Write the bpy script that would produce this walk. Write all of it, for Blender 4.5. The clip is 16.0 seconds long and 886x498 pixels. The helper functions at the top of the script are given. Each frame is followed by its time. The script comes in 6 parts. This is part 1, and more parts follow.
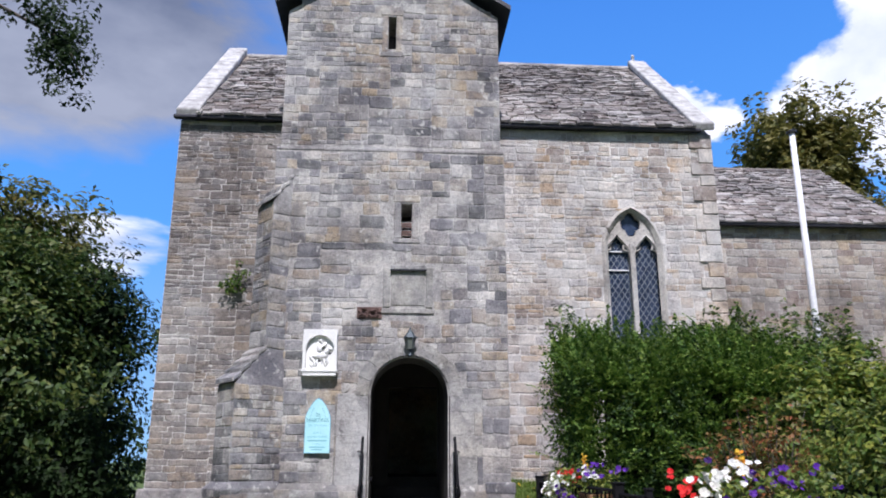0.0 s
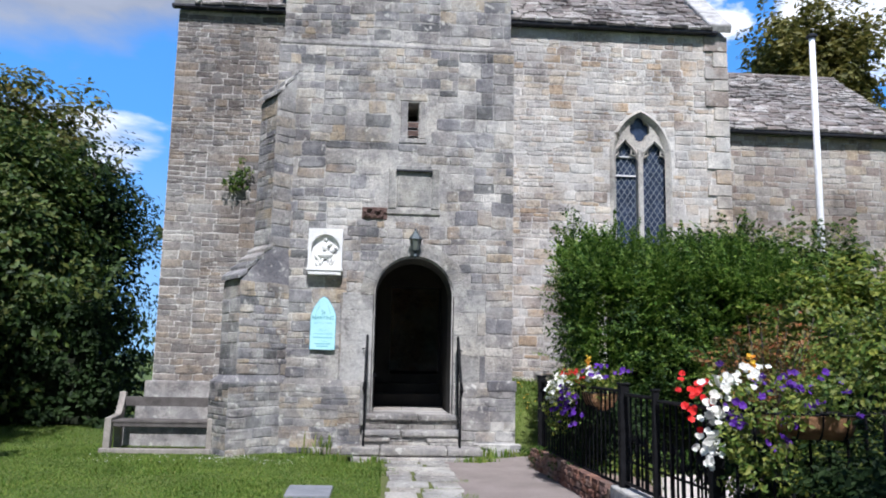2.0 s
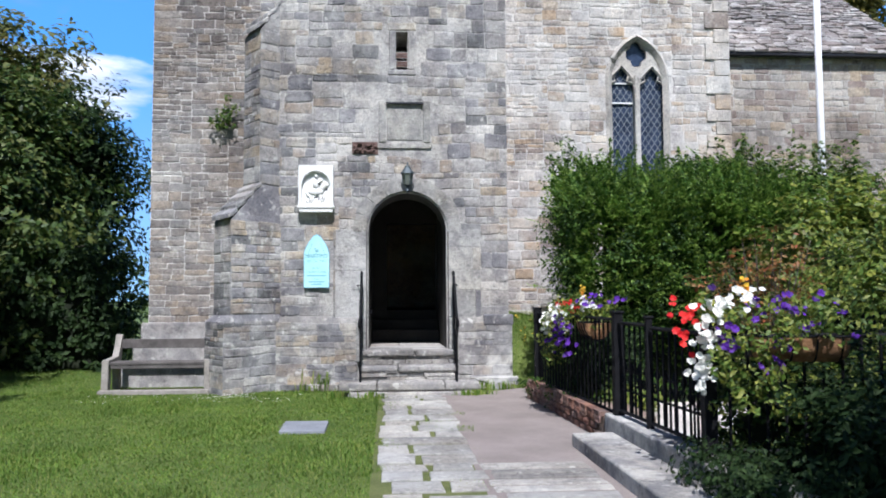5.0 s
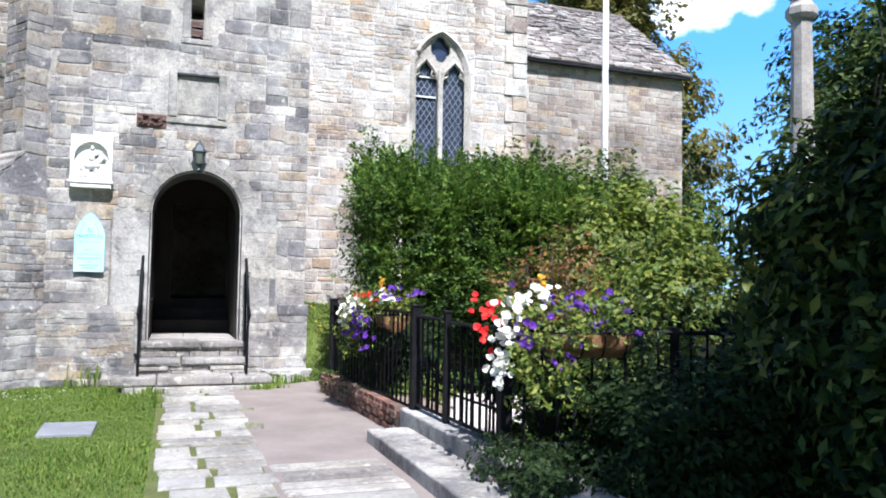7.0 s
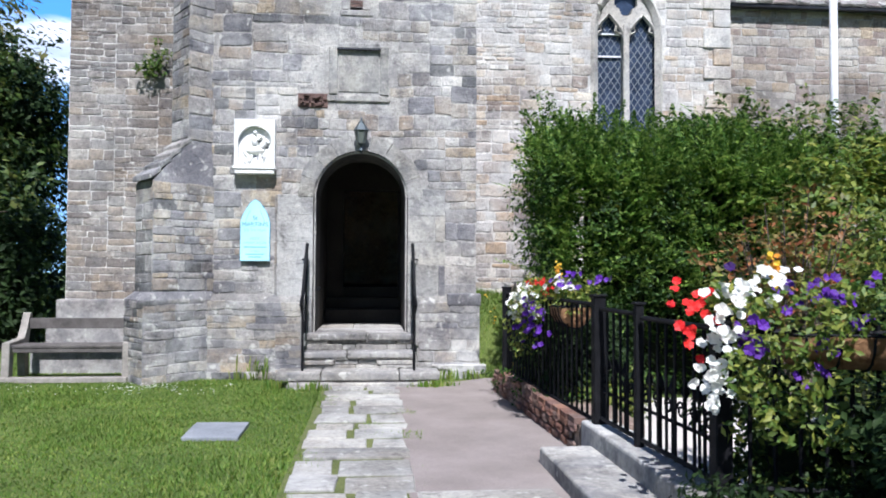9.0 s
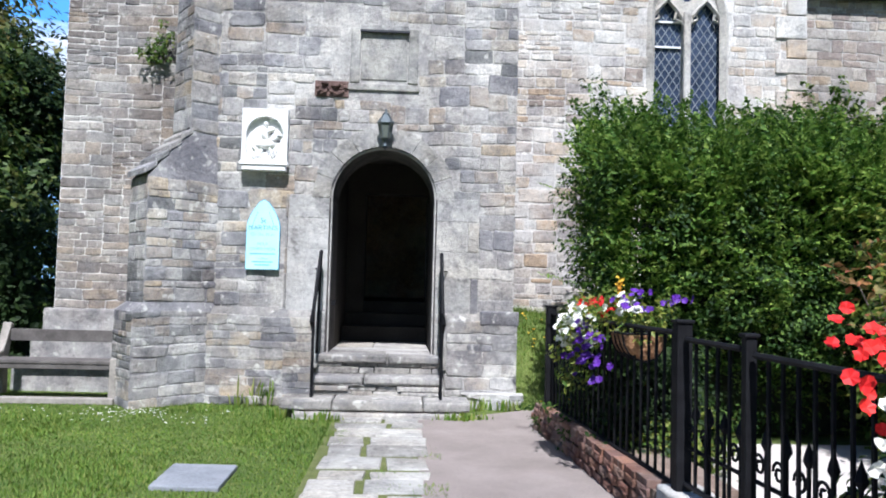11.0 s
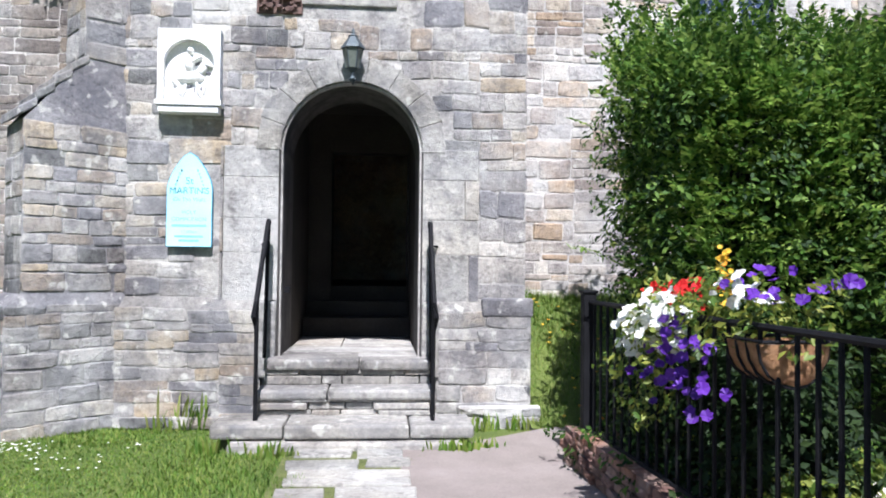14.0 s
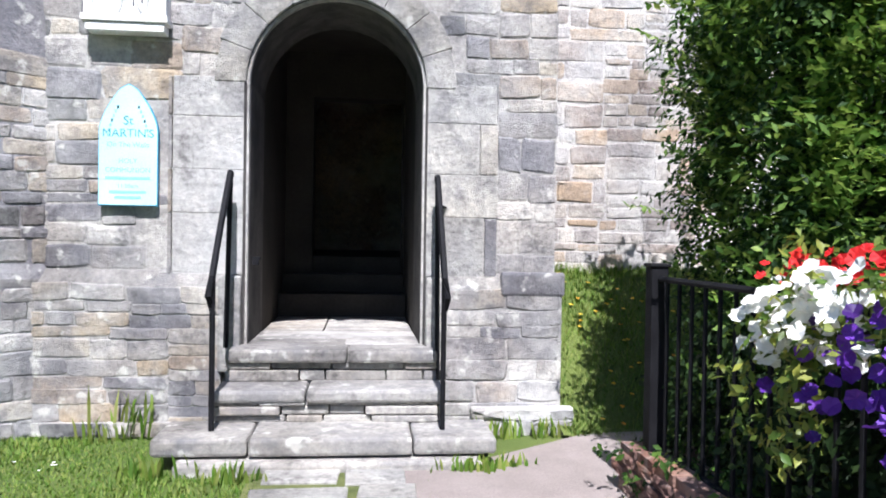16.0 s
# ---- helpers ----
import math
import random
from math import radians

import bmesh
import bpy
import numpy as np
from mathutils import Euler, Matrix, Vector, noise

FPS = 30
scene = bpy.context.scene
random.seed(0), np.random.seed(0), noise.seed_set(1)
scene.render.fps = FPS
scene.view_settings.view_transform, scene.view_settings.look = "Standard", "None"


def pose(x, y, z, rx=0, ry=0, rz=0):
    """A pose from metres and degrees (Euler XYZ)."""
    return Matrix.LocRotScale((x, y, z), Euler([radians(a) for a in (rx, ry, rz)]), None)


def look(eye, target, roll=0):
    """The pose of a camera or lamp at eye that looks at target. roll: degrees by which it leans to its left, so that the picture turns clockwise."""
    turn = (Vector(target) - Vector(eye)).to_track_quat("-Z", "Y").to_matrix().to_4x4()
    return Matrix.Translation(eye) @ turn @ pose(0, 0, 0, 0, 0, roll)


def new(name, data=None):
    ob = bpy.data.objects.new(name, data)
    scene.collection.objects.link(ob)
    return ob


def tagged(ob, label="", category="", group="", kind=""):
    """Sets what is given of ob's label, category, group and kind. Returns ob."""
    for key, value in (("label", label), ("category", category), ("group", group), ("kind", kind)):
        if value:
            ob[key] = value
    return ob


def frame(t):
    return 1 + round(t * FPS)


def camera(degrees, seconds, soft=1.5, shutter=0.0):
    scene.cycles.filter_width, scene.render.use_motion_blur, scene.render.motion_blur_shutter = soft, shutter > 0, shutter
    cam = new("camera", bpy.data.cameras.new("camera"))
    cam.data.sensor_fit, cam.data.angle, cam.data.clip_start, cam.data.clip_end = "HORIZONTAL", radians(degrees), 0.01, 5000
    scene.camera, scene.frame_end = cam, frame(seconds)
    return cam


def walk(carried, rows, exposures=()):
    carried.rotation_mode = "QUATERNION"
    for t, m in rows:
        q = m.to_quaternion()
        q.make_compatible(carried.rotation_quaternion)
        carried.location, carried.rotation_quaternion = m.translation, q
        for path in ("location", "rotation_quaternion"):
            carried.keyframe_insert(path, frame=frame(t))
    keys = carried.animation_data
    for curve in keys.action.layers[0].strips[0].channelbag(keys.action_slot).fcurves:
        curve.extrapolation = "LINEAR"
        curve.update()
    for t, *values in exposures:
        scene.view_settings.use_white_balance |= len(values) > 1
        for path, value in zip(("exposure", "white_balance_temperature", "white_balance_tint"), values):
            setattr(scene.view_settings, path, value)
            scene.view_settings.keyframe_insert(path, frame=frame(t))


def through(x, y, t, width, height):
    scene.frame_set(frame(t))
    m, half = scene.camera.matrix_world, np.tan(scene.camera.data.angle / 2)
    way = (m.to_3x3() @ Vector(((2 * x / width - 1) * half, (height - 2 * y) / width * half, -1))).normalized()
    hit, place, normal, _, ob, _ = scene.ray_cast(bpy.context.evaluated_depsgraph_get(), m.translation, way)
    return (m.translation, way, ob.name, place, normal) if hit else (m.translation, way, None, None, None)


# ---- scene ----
cam = camera(60.5, 16.0, 1.9)
PATH = [
    (0, (-0.226, -11.939, 1.406), (-3.59, 15.61, -0.04)),
    (0.5, (-0.252, -11.886, 1.396), (-3.57, 14.10, -0.10)),
    (1, (-0.238, -11.914, 1.392), (-3.30, 12.91, -0.53)),
    (1.5, (-0.271, -11.913, 1.379), (-3.96, 10.98, -0.30)),
    (2, (-0.387, -11.850, 1.401), (-4.17, 8.31, -1.15)),
    (2.5, (-0.384, -11.833, 1.407), (-2.26, 5.89, -1.06)),
    (3, (-0.308, -11.737, 1.434), (-2.41, 4.09, -0.58)),
    (3.5, (-0.268, -11.770, 1.413), (-3.20, 3.54, -1.36)),
    (3.7, (-0.290, -11.738, 1.413), (-4.71, 3.32, -0.98)),
    (5.8, (-0.139, -11.618, 1.321), (-3.53, 5.06, 1.13)),
    (6, (-0.115, -11.570, 1.339), (-7.56, 6.09, 1.16)),
    (6.5, (-0.143, -11.479, 1.345), (-17.48, 4.97, 1.38)),
    (7, (-0.246, -11.409, 1.379), (-19.32, 2.94, -0.95)),
    (7.5, (-0.198, -11.292, 1.350), (-16.54, 3.66, -1.36)),
    (8, (-0.205, -11.159, 1.349), (-4.73, 1.64, -0.51)),
    (8.2, (-0.065, -10.942, 1.369), (-4.60, 1.93, -0.62)),
    (10.3, (0.284, -9.378, 1.379), (-6.16, 1.48, 0.48)),
    (10.5, (0.287, -9.221, 1.379), (-5.96, 2.25, 0.31)),
    (11, (0.265, -8.928, 1.376), (-2.94, 2.83, -1.46)),
    (11.5, (0.260, -8.535, 1.368), (-4.38, 4.35, -0.37)),
    (12, (0.264, -8.168, 1.360), (-2.67, 1.91, -1.07)),
    (12.5, (0.245, -7.815, 1.360), (-2.17, 0.48, -1.81)),
    (13, (0.233, -7.451, 1.365), (-6.29, -1.65, -0.78)),
    (13.5, (0.186, -7.015, 1.383), (-6.82, 0.84, -1.36)),
    (14, (0.264, -6.730, 1.371), (-4.70, 1.35, -0.65)),
    (14.5, (0.375, -6.396, 1.353), (-7.30, 0.40, -3.69)),
    (15, (0.343, -5.946, 1.356), (-6.76, -2.10, -5.36)),
    (15.5, (0.293, -5.548, 1.361), (-2.89, -1.22, -1.71)),
    (16, (0.202, -5.335, 1.329), (-5.88, -0.78, -0.90)),
]
EXPOSURES = [(0, 0.38, 5900, 19), (1.0, 0.22, 5900, 19), (1.5, 0.40, 5900, 15), (3.5, 0.58, 5800, 13), (6.0, 0.8, 5850, 13), (7.0, 1.14, 5900, 13), (7.5, 1.22, 5850, 13), (8.0, 0.8, 5800, 13), (10.5, 0.92, 5750, 12), (13.0, 1.05, 5800, 13), (16.0, 1.27, 5850, 15)]
walk(cam, [(t, pose(*eye, 90 + turn[1], turn[2], turn[0])) for t, eye, turn in PATH], EXPOSURES)

# ---- world and sun ----
SUN_EL, SUN_AZ = radians(55), radians(0)   # height above the horizon; to the right of straight behind the walker (negative: left)
world = bpy.data.worlds.new("world")
scene.world = world
world.use_nodes = True
wn = world.node_tree
sky = wn.nodes.new("ShaderNodeTexSky")
sky.sky_type, sky.sun_disc = "NISHITA", False
sky.sun_elevation, sky.sun_rotation = SUN_EL, math.pi - SUN_AZ
sky.air_density, sky.dust_density, sky.ozone_density = 1.0, 0.4, 3.0
wn.nodes["Background"].inputs[1].default_value = 0.06
wn.links.new(sky.outputs[0], wn.nodes["Background"].inputs[0])
sun = new("sun", bpy.data.lights.new("sun", "SUN"))
sun.data.energy, sun.data.angle, sun.data.color = 4.6, radians(0.5), (1.0, 0.96, 0.91)
to_sun = Vector((math.sin(SUN_AZ) * math.cos(SUN_EL), -math.cos(SUN_AZ) * math.cos(SUN_EL), math.sin(SUN_EL)))
sun.matrix_world = look(to_sun * 30, (0, 0, 0))

# ---- materials ----
def nodes_of(name, rough=0.8, metal=0.0, spec=0.3):
    m = bpy.data.materials.new(name)
    m.use_nodes = True
    n = m.node_tree
    b = n.nodes["Principled BSDF"]
    b.inputs["Roughness"].default_value, b.inputs["Metallic"].default_value = rough, metal
    b.inputs["Specular IOR Level"].default_value = spec
    return m, n, b


def pos_noise(n, scale, detail=6.0, rough=0.6, kind="ShaderNodeTexNoise"):
    g = n.nodes.new("ShaderNodeNewGeometry")
    t = n.nodes.new(kind)
    t.inputs["Scale"].default_value = scale
    if kind == "ShaderNodeTexNoise":
        t.inputs["Detail"].default_value, t.inputs["Roughness"].default_value = detail, rough
    n.links.new(g.outputs["Position"], t.inputs["Vector"])
    return t


def ramp(n, fac, stops, smooth=True):
    r = n.nodes.new("ShaderNodeValToRGB")
    r.color_ramp.interpolation = "LINEAR" if smooth else "CONSTANT"
    e = r.color_ramp.elements
    while len(e) < len(stops):
        e.new(0.5)
    for k, (p, c) in zip(e, stops):
        k.position, k.color = p, (*c, 1) if len(c) == 3 else c
    n.links.new(fac, r.inputs[0])
    return r


def mixed(n, fac, a, b, mode="MIX"):
    m = n.nodes.new("ShaderNodeMix")
    m.data_type, m.blend_type = "RGBA", mode
    for sock, v in ((m.inputs[0], fac), (m.inputs[6], a), (m.inputs[7], b)):
        if isinstance(v, (int, float)):
            sock.default_value = v
        elif isinstance(v, tuple):
            sock.default_value = (*v, 1)
        else:
            n.links.new(v, sock)
    return m.outputs[2]


def bump(n, b, height, strength=0.4, dist=0.01):
    k = n.nodes.new("ShaderNodeBump")
    k.inputs["Strength"].default_value, k.inputs["Distance"].default_value = strength, dist
    n.links.new(height, k.inputs["Height"])
    n.links.new(k.outputs[0], b.inputs["Normal"])


def random_of(n, source):
    if source == "object":
        return n.nodes.new("ShaderNodeObjectInfo").outputs["Random"]
    return n.nodes.new("ShaderNodeNewGeometry").outputs["Random Per Island"]


def stone(name, tones, source, lichen=0.5, rough=0.9, bloomed=0.42, grime_or_shade=0.0):
    """Weathered stone: a tone for each piece, stains, pale lichen spots and a pitted face."""
    m, n, b = nodes_of(name, rough, 0, 0.2)
    k = len(tones)
    tone = ramp(n, random_of(n, source), [(i / k, c) for i, c in enumerate(tones)], False).outputs[0]
    stain = ramp(n, pos_noise(n, 1.7, 5).outputs[0], [(0.32, (0.50, 0.51, 0.53)), (0.48, (0.92, 0.92, 0.92)), (0.68, (1.2, 1.19, 1.16))]).outputs[0]
    grain = ramp(n, pos_noise(n, 26, 8, 0.75).outputs[0], [(0.3, (0.62, 0.62, 0.62)), (0.7, (1.25, 1.24, 1.2))]).outputs[0]
    broad = ramp(n, pos_noise(n, 0.55, 4, 0.55).outputs[0], [(0.36, (0.62, 0.60, 0.60)), (0.62, (1.12, 1.12, 1.12))]).outputs[0]
    col = mixed(n, 0.8, tone, stain, "MULTIPLY")
    col = mixed(n, 0.9, col, broad, "MULTIPLY")
    col = mixed(n, 0.8, col, grain, "MULTIPLY")
    pits = ramp(n, pos_noise(n, 6.5, 7, 0.68).outputs[0], [(0.30, (0.45, 0.44, 0.45)), (0.46, (0.98, 0.98, 0.98)), (0.75, (1.18, 1.17, 1.15))]).outputs[0]
    col = mixed(n, 0.9, col, pits, "MULTIPLY")
    bloom = ramp(n, pos_noise(n, 1.15, 8, 0.66).outputs[0], [(0.44, (0, 0, 0)), (0.66, (bloomed,) * 3)]).outputs[0]
    col = mixed(n, bloom, col, (0.56, 0.55, 0.525))
    if grime_or_shade:
        crust = ramp(n, pos_noise(n, 3.1, 9, 0.72).outputs[0], [(0.47, (0, 0, 0)), (0.60, (grime_or_shade,) * 3)]).outputs[0]
        col = mixed(n, crust, col, (0.125, 0.125, 0.14))
    spots = ramp(n, pos_noise(n, 9, 3, 0.5).outputs[0], [(0.62, (0, 0, 0)), (0.7, (lichen,) * 3)]).outputs[0]
    col = mixed(n, spots, col, (0.62, 0.6, 0.54))
    n.links.new(col, b.inputs["Base Color"])
    bump(n, b, pos_noise(n, 11, 10, 0.74).outputs[0], 0.85, 0.035)
    return m


def mottled(name, dark, light, scale, rough=0.85, relief=0.4, fine=60, metal=0.0, spec=0.3, depth=0.01):
    m, n, b = nodes_of(name, rough, metal, spec)
    big = ramp(n, pos_noise(n, scale, 6).outputs[0], [(0.3, dark), (0.7, light)]).outputs[0]
    small = ramp(n, pos_noise(n, fine, 6, 0.7).outputs[0], [(0.3, (0.7, 0.7, 0.7)), (0.7, (1.2, 1.2, 1.2))]).outputs[0]
    n.links.new(mixed(n, 0.7, big, small, "MULTIPLY"), b.inputs["Base Color"])
    if relief:
        bump(n, b, pos_noise(n, fine * 0.6, 6, 0.7).outputs[0], relief, depth)
    return m


def leafy(name, tones, rough=0.55, through=0.35, spec=0.35):
    m, n, b = nodes_of(name, rough, 0, spec)
    k = len(tones)
    tone = ramp(n, random_of(n, "island"), [(i / max(1, k - 1), c) for i, c in enumerate(tones)]).outputs[0]
    wide = ramp(n, pos_noise(n, 1.3, 4).outputs[0], [(0.3, (0.62, 0.66, 0.62)), (0.7, (1.35, 1.28, 1.1))]).outputs[0]
    col = mixed(n, 0.7, tone, wide, "MULTIPLY")
    n.links.new(col, b.inputs["Base Color"])
    t = n.nodes.new("ShaderNodeBsdfTranslucent")
    n.links.new(col, t.inputs[0])
    mix = n.nodes.new("ShaderNodeMixShader")
    mix.inputs[0].default_value = through
    n.links.new(b.outputs[0], mix.inputs[1])
    n.links.new(t.outputs[0], mix.inputs[2])
    n.links.new(mix.outputs[0], n.nodes["Material Output"].inputs[0])
    return m


TOWER_TONES = [(0.316, 0.297, 0.286), (0.439, 0.414, 0.385), (0.193, 0.187, 0.198), (0.475, 0.431, 0.364), (0.361, 0.341, 0.331), (0.455, 0.376, 0.273), (0.394, 0.375, 0.357), (0.248, 0.241, 0.256), (0.561, 0.536, 0.499), (0.354, 0.293, 0.237), (0.383, 0.364, 0.346), (0.141, 0.141, 0.141), (0.408, 0.365, 0.31), (0.228, 0.212, 0.208)]
NAVE_TONES = [(0.579, 0.528, 0.468), (0.683, 0.633, 0.566), (0.475, 0.43, 0.389), (0.682, 0.601, 0.489), (0.6, 0.56, 0.509), (0.578, 0.45, 0.322), (0.527, 0.497, 0.476), (0.722, 0.696, 0.644), (0.402, 0.341, 0.299), (0.652, 0.602, 0.541), (0.536, 0.445, 0.353)]
SLATE_TONES = [(0.20, 0.175, 0.165), (0.27, 0.245, 0.23), (0.34, 0.32, 0.305), (0.23, 0.195, 0.18), (0.16, 0.15, 0.145), (0.30, 0.27, 0.25), (0.42, 0.40, 0.385)]
FLAG_TONES = [(0.35, 0.34, 0.315), (0.42, 0.405, 0.375), (0.31, 0.30, 0.28), (0.46, 0.44, 0.40), (0.38, 0.36, 0.325)]
M_TOWER, M_TOWER_J = stone("tower_stone", TOWER_TONES, "object", 0.6, 0.9, 0.62, 0.5), stone("tower_stone_joined", TOWER_TONES, "island", 0.6, 0.9, 0.62, 0.5)
WEST_TONES = [(0.34, 0.30, 0.265), (0.40, 0.36, 0.32), (0.27, 0.24, 0.22), (0.37, 0.31, 0.25), (0.31, 0.295, 0.28), (0.23, 0.205, 0.19), (0.43, 0.40, 0.365)]
M_WEST, M_WEST_J = stone("west_nave_stone", WEST_TONES, "object", 0.4, 0.9, 0.25, 0.35), stone("west_nave_stone_joined", WEST_TONES, "island", 0.4, 0.9, 0.25, 0.35)
M_NAVE, M_NAVE_J = stone("nave_stone", NAVE_TONES, "object", 0.5, 0.9, 0.8, 0.12), stone("nave_stone_joined", NAVE_TONES, "island", 0.5, 0.9, 0.8, 0.12)
CHANCEL_TONES = [(0.40, 0.34, 0.29), (0.47, 0.42, 0.36), (0.33, 0.27, 0.235), (0.44, 0.36, 0.27), (0.38, 0.35, 0.32), (0.28, 0.225, 0.20), (0.50, 0.46, 0.41)]
M_CHANCEL, M_CHANCEL_J = stone("chancel_stone", CHANCEL_TONES, "object", 0.3, 0.9, 0.25), stone("chancel_stone_joined", CHANCEL_TONES, "island", 0.3, 0.9, 0.25)
M_SLATE, M_SLATE_J = stone("stone_slate", SLATE_TONES, "object", 0.75, 0.9, 0.25), stone("stone_slate_joined", SLATE_TONES, "island", 0.75, 0.9, 0.25)
M_FLAG = stone("flagstone", FLAG_TONES, "object", 0.5)
M_STEP = stone("step_stone", [(0.35, 0.33, 0.30), (0.42, 0.395, 0.355), (0.31, 0.295, 0.275), (0.38, 0.34, 0.29)], "object", 0.6, 0.9, 0.25, 0.5)
M_MORTAR = stone("grey_mortar", [(0.50, 0.48, 0.45)], "object", 0.5, 0.95, 0.5, 0.4)
M_LIME = stone("pale_lime_mortar", [(0.74, 0.715, 0.68)], "object", 0.5, 0.95, 0.5, 0.15)
M_WINDOW = stone("pale_window_stone", [(0.52, 0.49, 0.45), (0.58, 0.55, 0.50)], "object", 0.3, 0.9, 0.5)
M_SLAB = mottled("blue_grey_slab", (0.17, 0.18, 0.20), (0.25, 0.26, 0.28), 4, 0.85, 0.3, 40)
M_DRESSED = stone("dressed_stone", [(0.40, 0.385, 0.35), (0.46, 0.44, 0.40), (0.36, 0.35, 0.33)], "object", 0.35, 0.9, 0.42, 0.5)
M_RENDERED = stone("limewashed_jamb_stone", [(0.43, 0.425, 0.415), (0.50, 0.49, 0.475), (0.46, 0.45, 0.435)], "object", 0.4, 0.95, 0.7)
M_COPING = mottled("lichened_coping", (0.26, 0.25, 0.24), (0.62, 0.61, 0.585), 5.0, 0.95, 0.6, 24)
# near-black base colour puts the interior's shade into its surfaces
M_DARK = mottled("near_black_interior_shade", (0.025, 0.022, 0.02), (0.055, 0.048, 0.042), 1.5, 0.95, 0.3, 30)
# jamb colour lowered to carry the shade of the reveal
M_REVEAL = mottled("shade_dark_jamb_plaster", (0.05, 0.048, 0.047), (0.15, 0.135, 0.125), 2.4, 0.95, 0.5, 24)
# rim grime and the soffit's shade together in one dark colour
M_SOFFIT_DARK = mottled("grime_and_shade_arch_stone", (0.035, 0.034, 0.036), (0.11, 0.105, 0.10), 5, 0.95, 0.6, 30)
M_IRON = mottled("black_painted_iron", (0.006, 0.006, 0.007), (0.014, 0.014, 0.016), 8, 0.65, 0.15, 90, spec=0.1)
M_GUTTER = mottled("dark_gutter_paint", (0.02, 0.02, 0.025), (0.04, 0.04, 0.05), 5, 0.5, 0.1, 40)
M_WHITE = mottled("white_carved_panel", (0.72, 0.71, 0.68), (0.84, 0.83, 0.80), 4, 0.8, 0.15, 60)
# shadow colour for the carving's hollows
M_SHADOWGREY = mottled("carving_recess_shade", (0.10, 0.10, 0.11), (0.22, 0.22, 0.24), 12, 0.9, 0.2, 60)
M_BLUE = mottled("pale_blue_paint", (0.40, 0.72, 0.76), (0.50, 0.82, 0.85), 3, 0.45, 0.05, 80)
M_BLUE_EDGE = mottled("blue_edge_paint", (0.05, 0.28, 0.46), (0.08, 0.36, 0.55), 3, 0.5, 0.05, 80)
M_TEXT = mottled("teal_lettering", (0.05, 0.22, 0.27), (0.08, 0.30, 0.34), 5, 0.6, 0)
M_TEXT2 = mottled("faded_lettering", (0.20, 0.48, 0.54), (0.25, 0.54, 0.60), 5, 0.6, 0)
M_LANTERN = mottled("grey_green_metal", (0.05, 0.065, 0.075), (0.10, 0.12, 0.13), 6, 0.55, 0.2, 60, metal=0.3)
M_LANTERN_GLASS = mottled("smoky_lantern_pane", (0.10, 0.115, 0.10), (0.15, 0.165, 0.14), 6, 0.25, 0)
M_LEAD = mottled("lead_came", (0.16, 0.18, 0.20), (0.26, 0.28, 0.30), 20, 0.5, 0.1, 80)
M_REDSTONE = mottled("dark_carved_ironstone", (0.06, 0.035, 0.03), (0.20, 0.13, 0.11), 14, 0.95, 0.9, 30)
M_POLE = mottled("white_pole_paint", (0.66, 0.66, 0.66), (0.82, 0.82, 0.82), 6, 0.5, 0.05, 50)
M_BENCH = mottled("silvered_oak", (0.07, 0.062, 0.058), (0.15, 0.135, 0.125), 5, 0.85, 0.5, 30)
M_BENCH_END = mottled("pale_weathered_oak", (0.22, 0.20, 0.175), (0.34, 0.31, 0.275), 6, 0.85, 0.5, 30)
M_ASPHALT = mottled("worn_asphalt", (0.195, 0.163, 0.147), (0.28, 0.24, 0.22), 1.6, 0.95, 0.6, 90)
M_CONCRETE = stone("weathered_kerb_stone", [(0.44, 0.42, 0.385)], "object", 0.6, 0.92, 0.6, 0.6)
M_BRICK = stone("red_brick", [(0.24, 0.115, 0.08), (0.29, 0.15, 0.10), (0.18, 0.09, 0.07), (0.25, 0.15, 0.11)], "object", 0.2, 0.9, 0.2, 0.2)
M_SOIL = mottled("dry_soil_and_chippings", (0.16, 0.11, 0.085), (0.32, 0.25, 0.20), 6, 0.97, 0.9, 45, depth=0.02)
M_MOSS = mottled("mossy_earth", (0.07, 0.09, 0.025), (0.16, 0.17, 0.06), 5, 0.97, 0.9, 50, depth=0.02)
M_PAVING = mottled("pale_gravel_court", (0.46, 0.42, 0.39), (0.64, 0.58, 0.54), 4, 0.95, 0.7, 70)
M_TURF = mottled("turf", (0.055, 0.095, 0.016), (0.13, 0.165, 0.04), 0.9, 0.95, 0.8, 60, depth=0.03)
M_GRASS = leafy("grass_blade", [(0.065, 0.145, 0.014), (0.115, 0.21, 0.026), (0.17, 0.25, 0.042), (0.24, 0.265, 0.075)], 0.6, 0.4)
M_HEDGE = leafy("hedge_leaf", [(0.010, 0.026, 0.006), (0.022, 0.055, 0.010), (0.05, 0.105, 0.018), (0.13, 0.21, 0.04)], 0.6, 0.28, 0.18)
M_HEDGE_TIP = leafy("young_hornbeam_leaf", [(0.035, 0.09, 0.014), (0.075, 0.155, 0.024), (0.15, 0.25, 0.042), (0.27, 0.37, 0.08)], 0.5, 0.40, 0.25)
M_SHRUB_Y = leafy("yellow_green_leaf", [(0.07, 0.14, 0.022), (0.13, 0.20, 0.034), (0.29, 0.31, 0.055), (0.045, 0.09, 0.018)], 0.5, 0.42)
M_SHRUB_R = leafy("russet_leaf", [(0.26, 0.075, 0.03), (0.09, 0.12, 0.03), (0.20, 0.15, 0.045), (0.34, 0.12, 0.045)], 0.55, 0.35)
M_SHRUB_G = leafy("bay_leaf", [(0.025, 0.05, 0.012), (0.05, 0.095, 0.018), (0.09, 0.15, 0.03), (0.20, 0.22, 0.06)], 0.55, 0.3, 0.15)
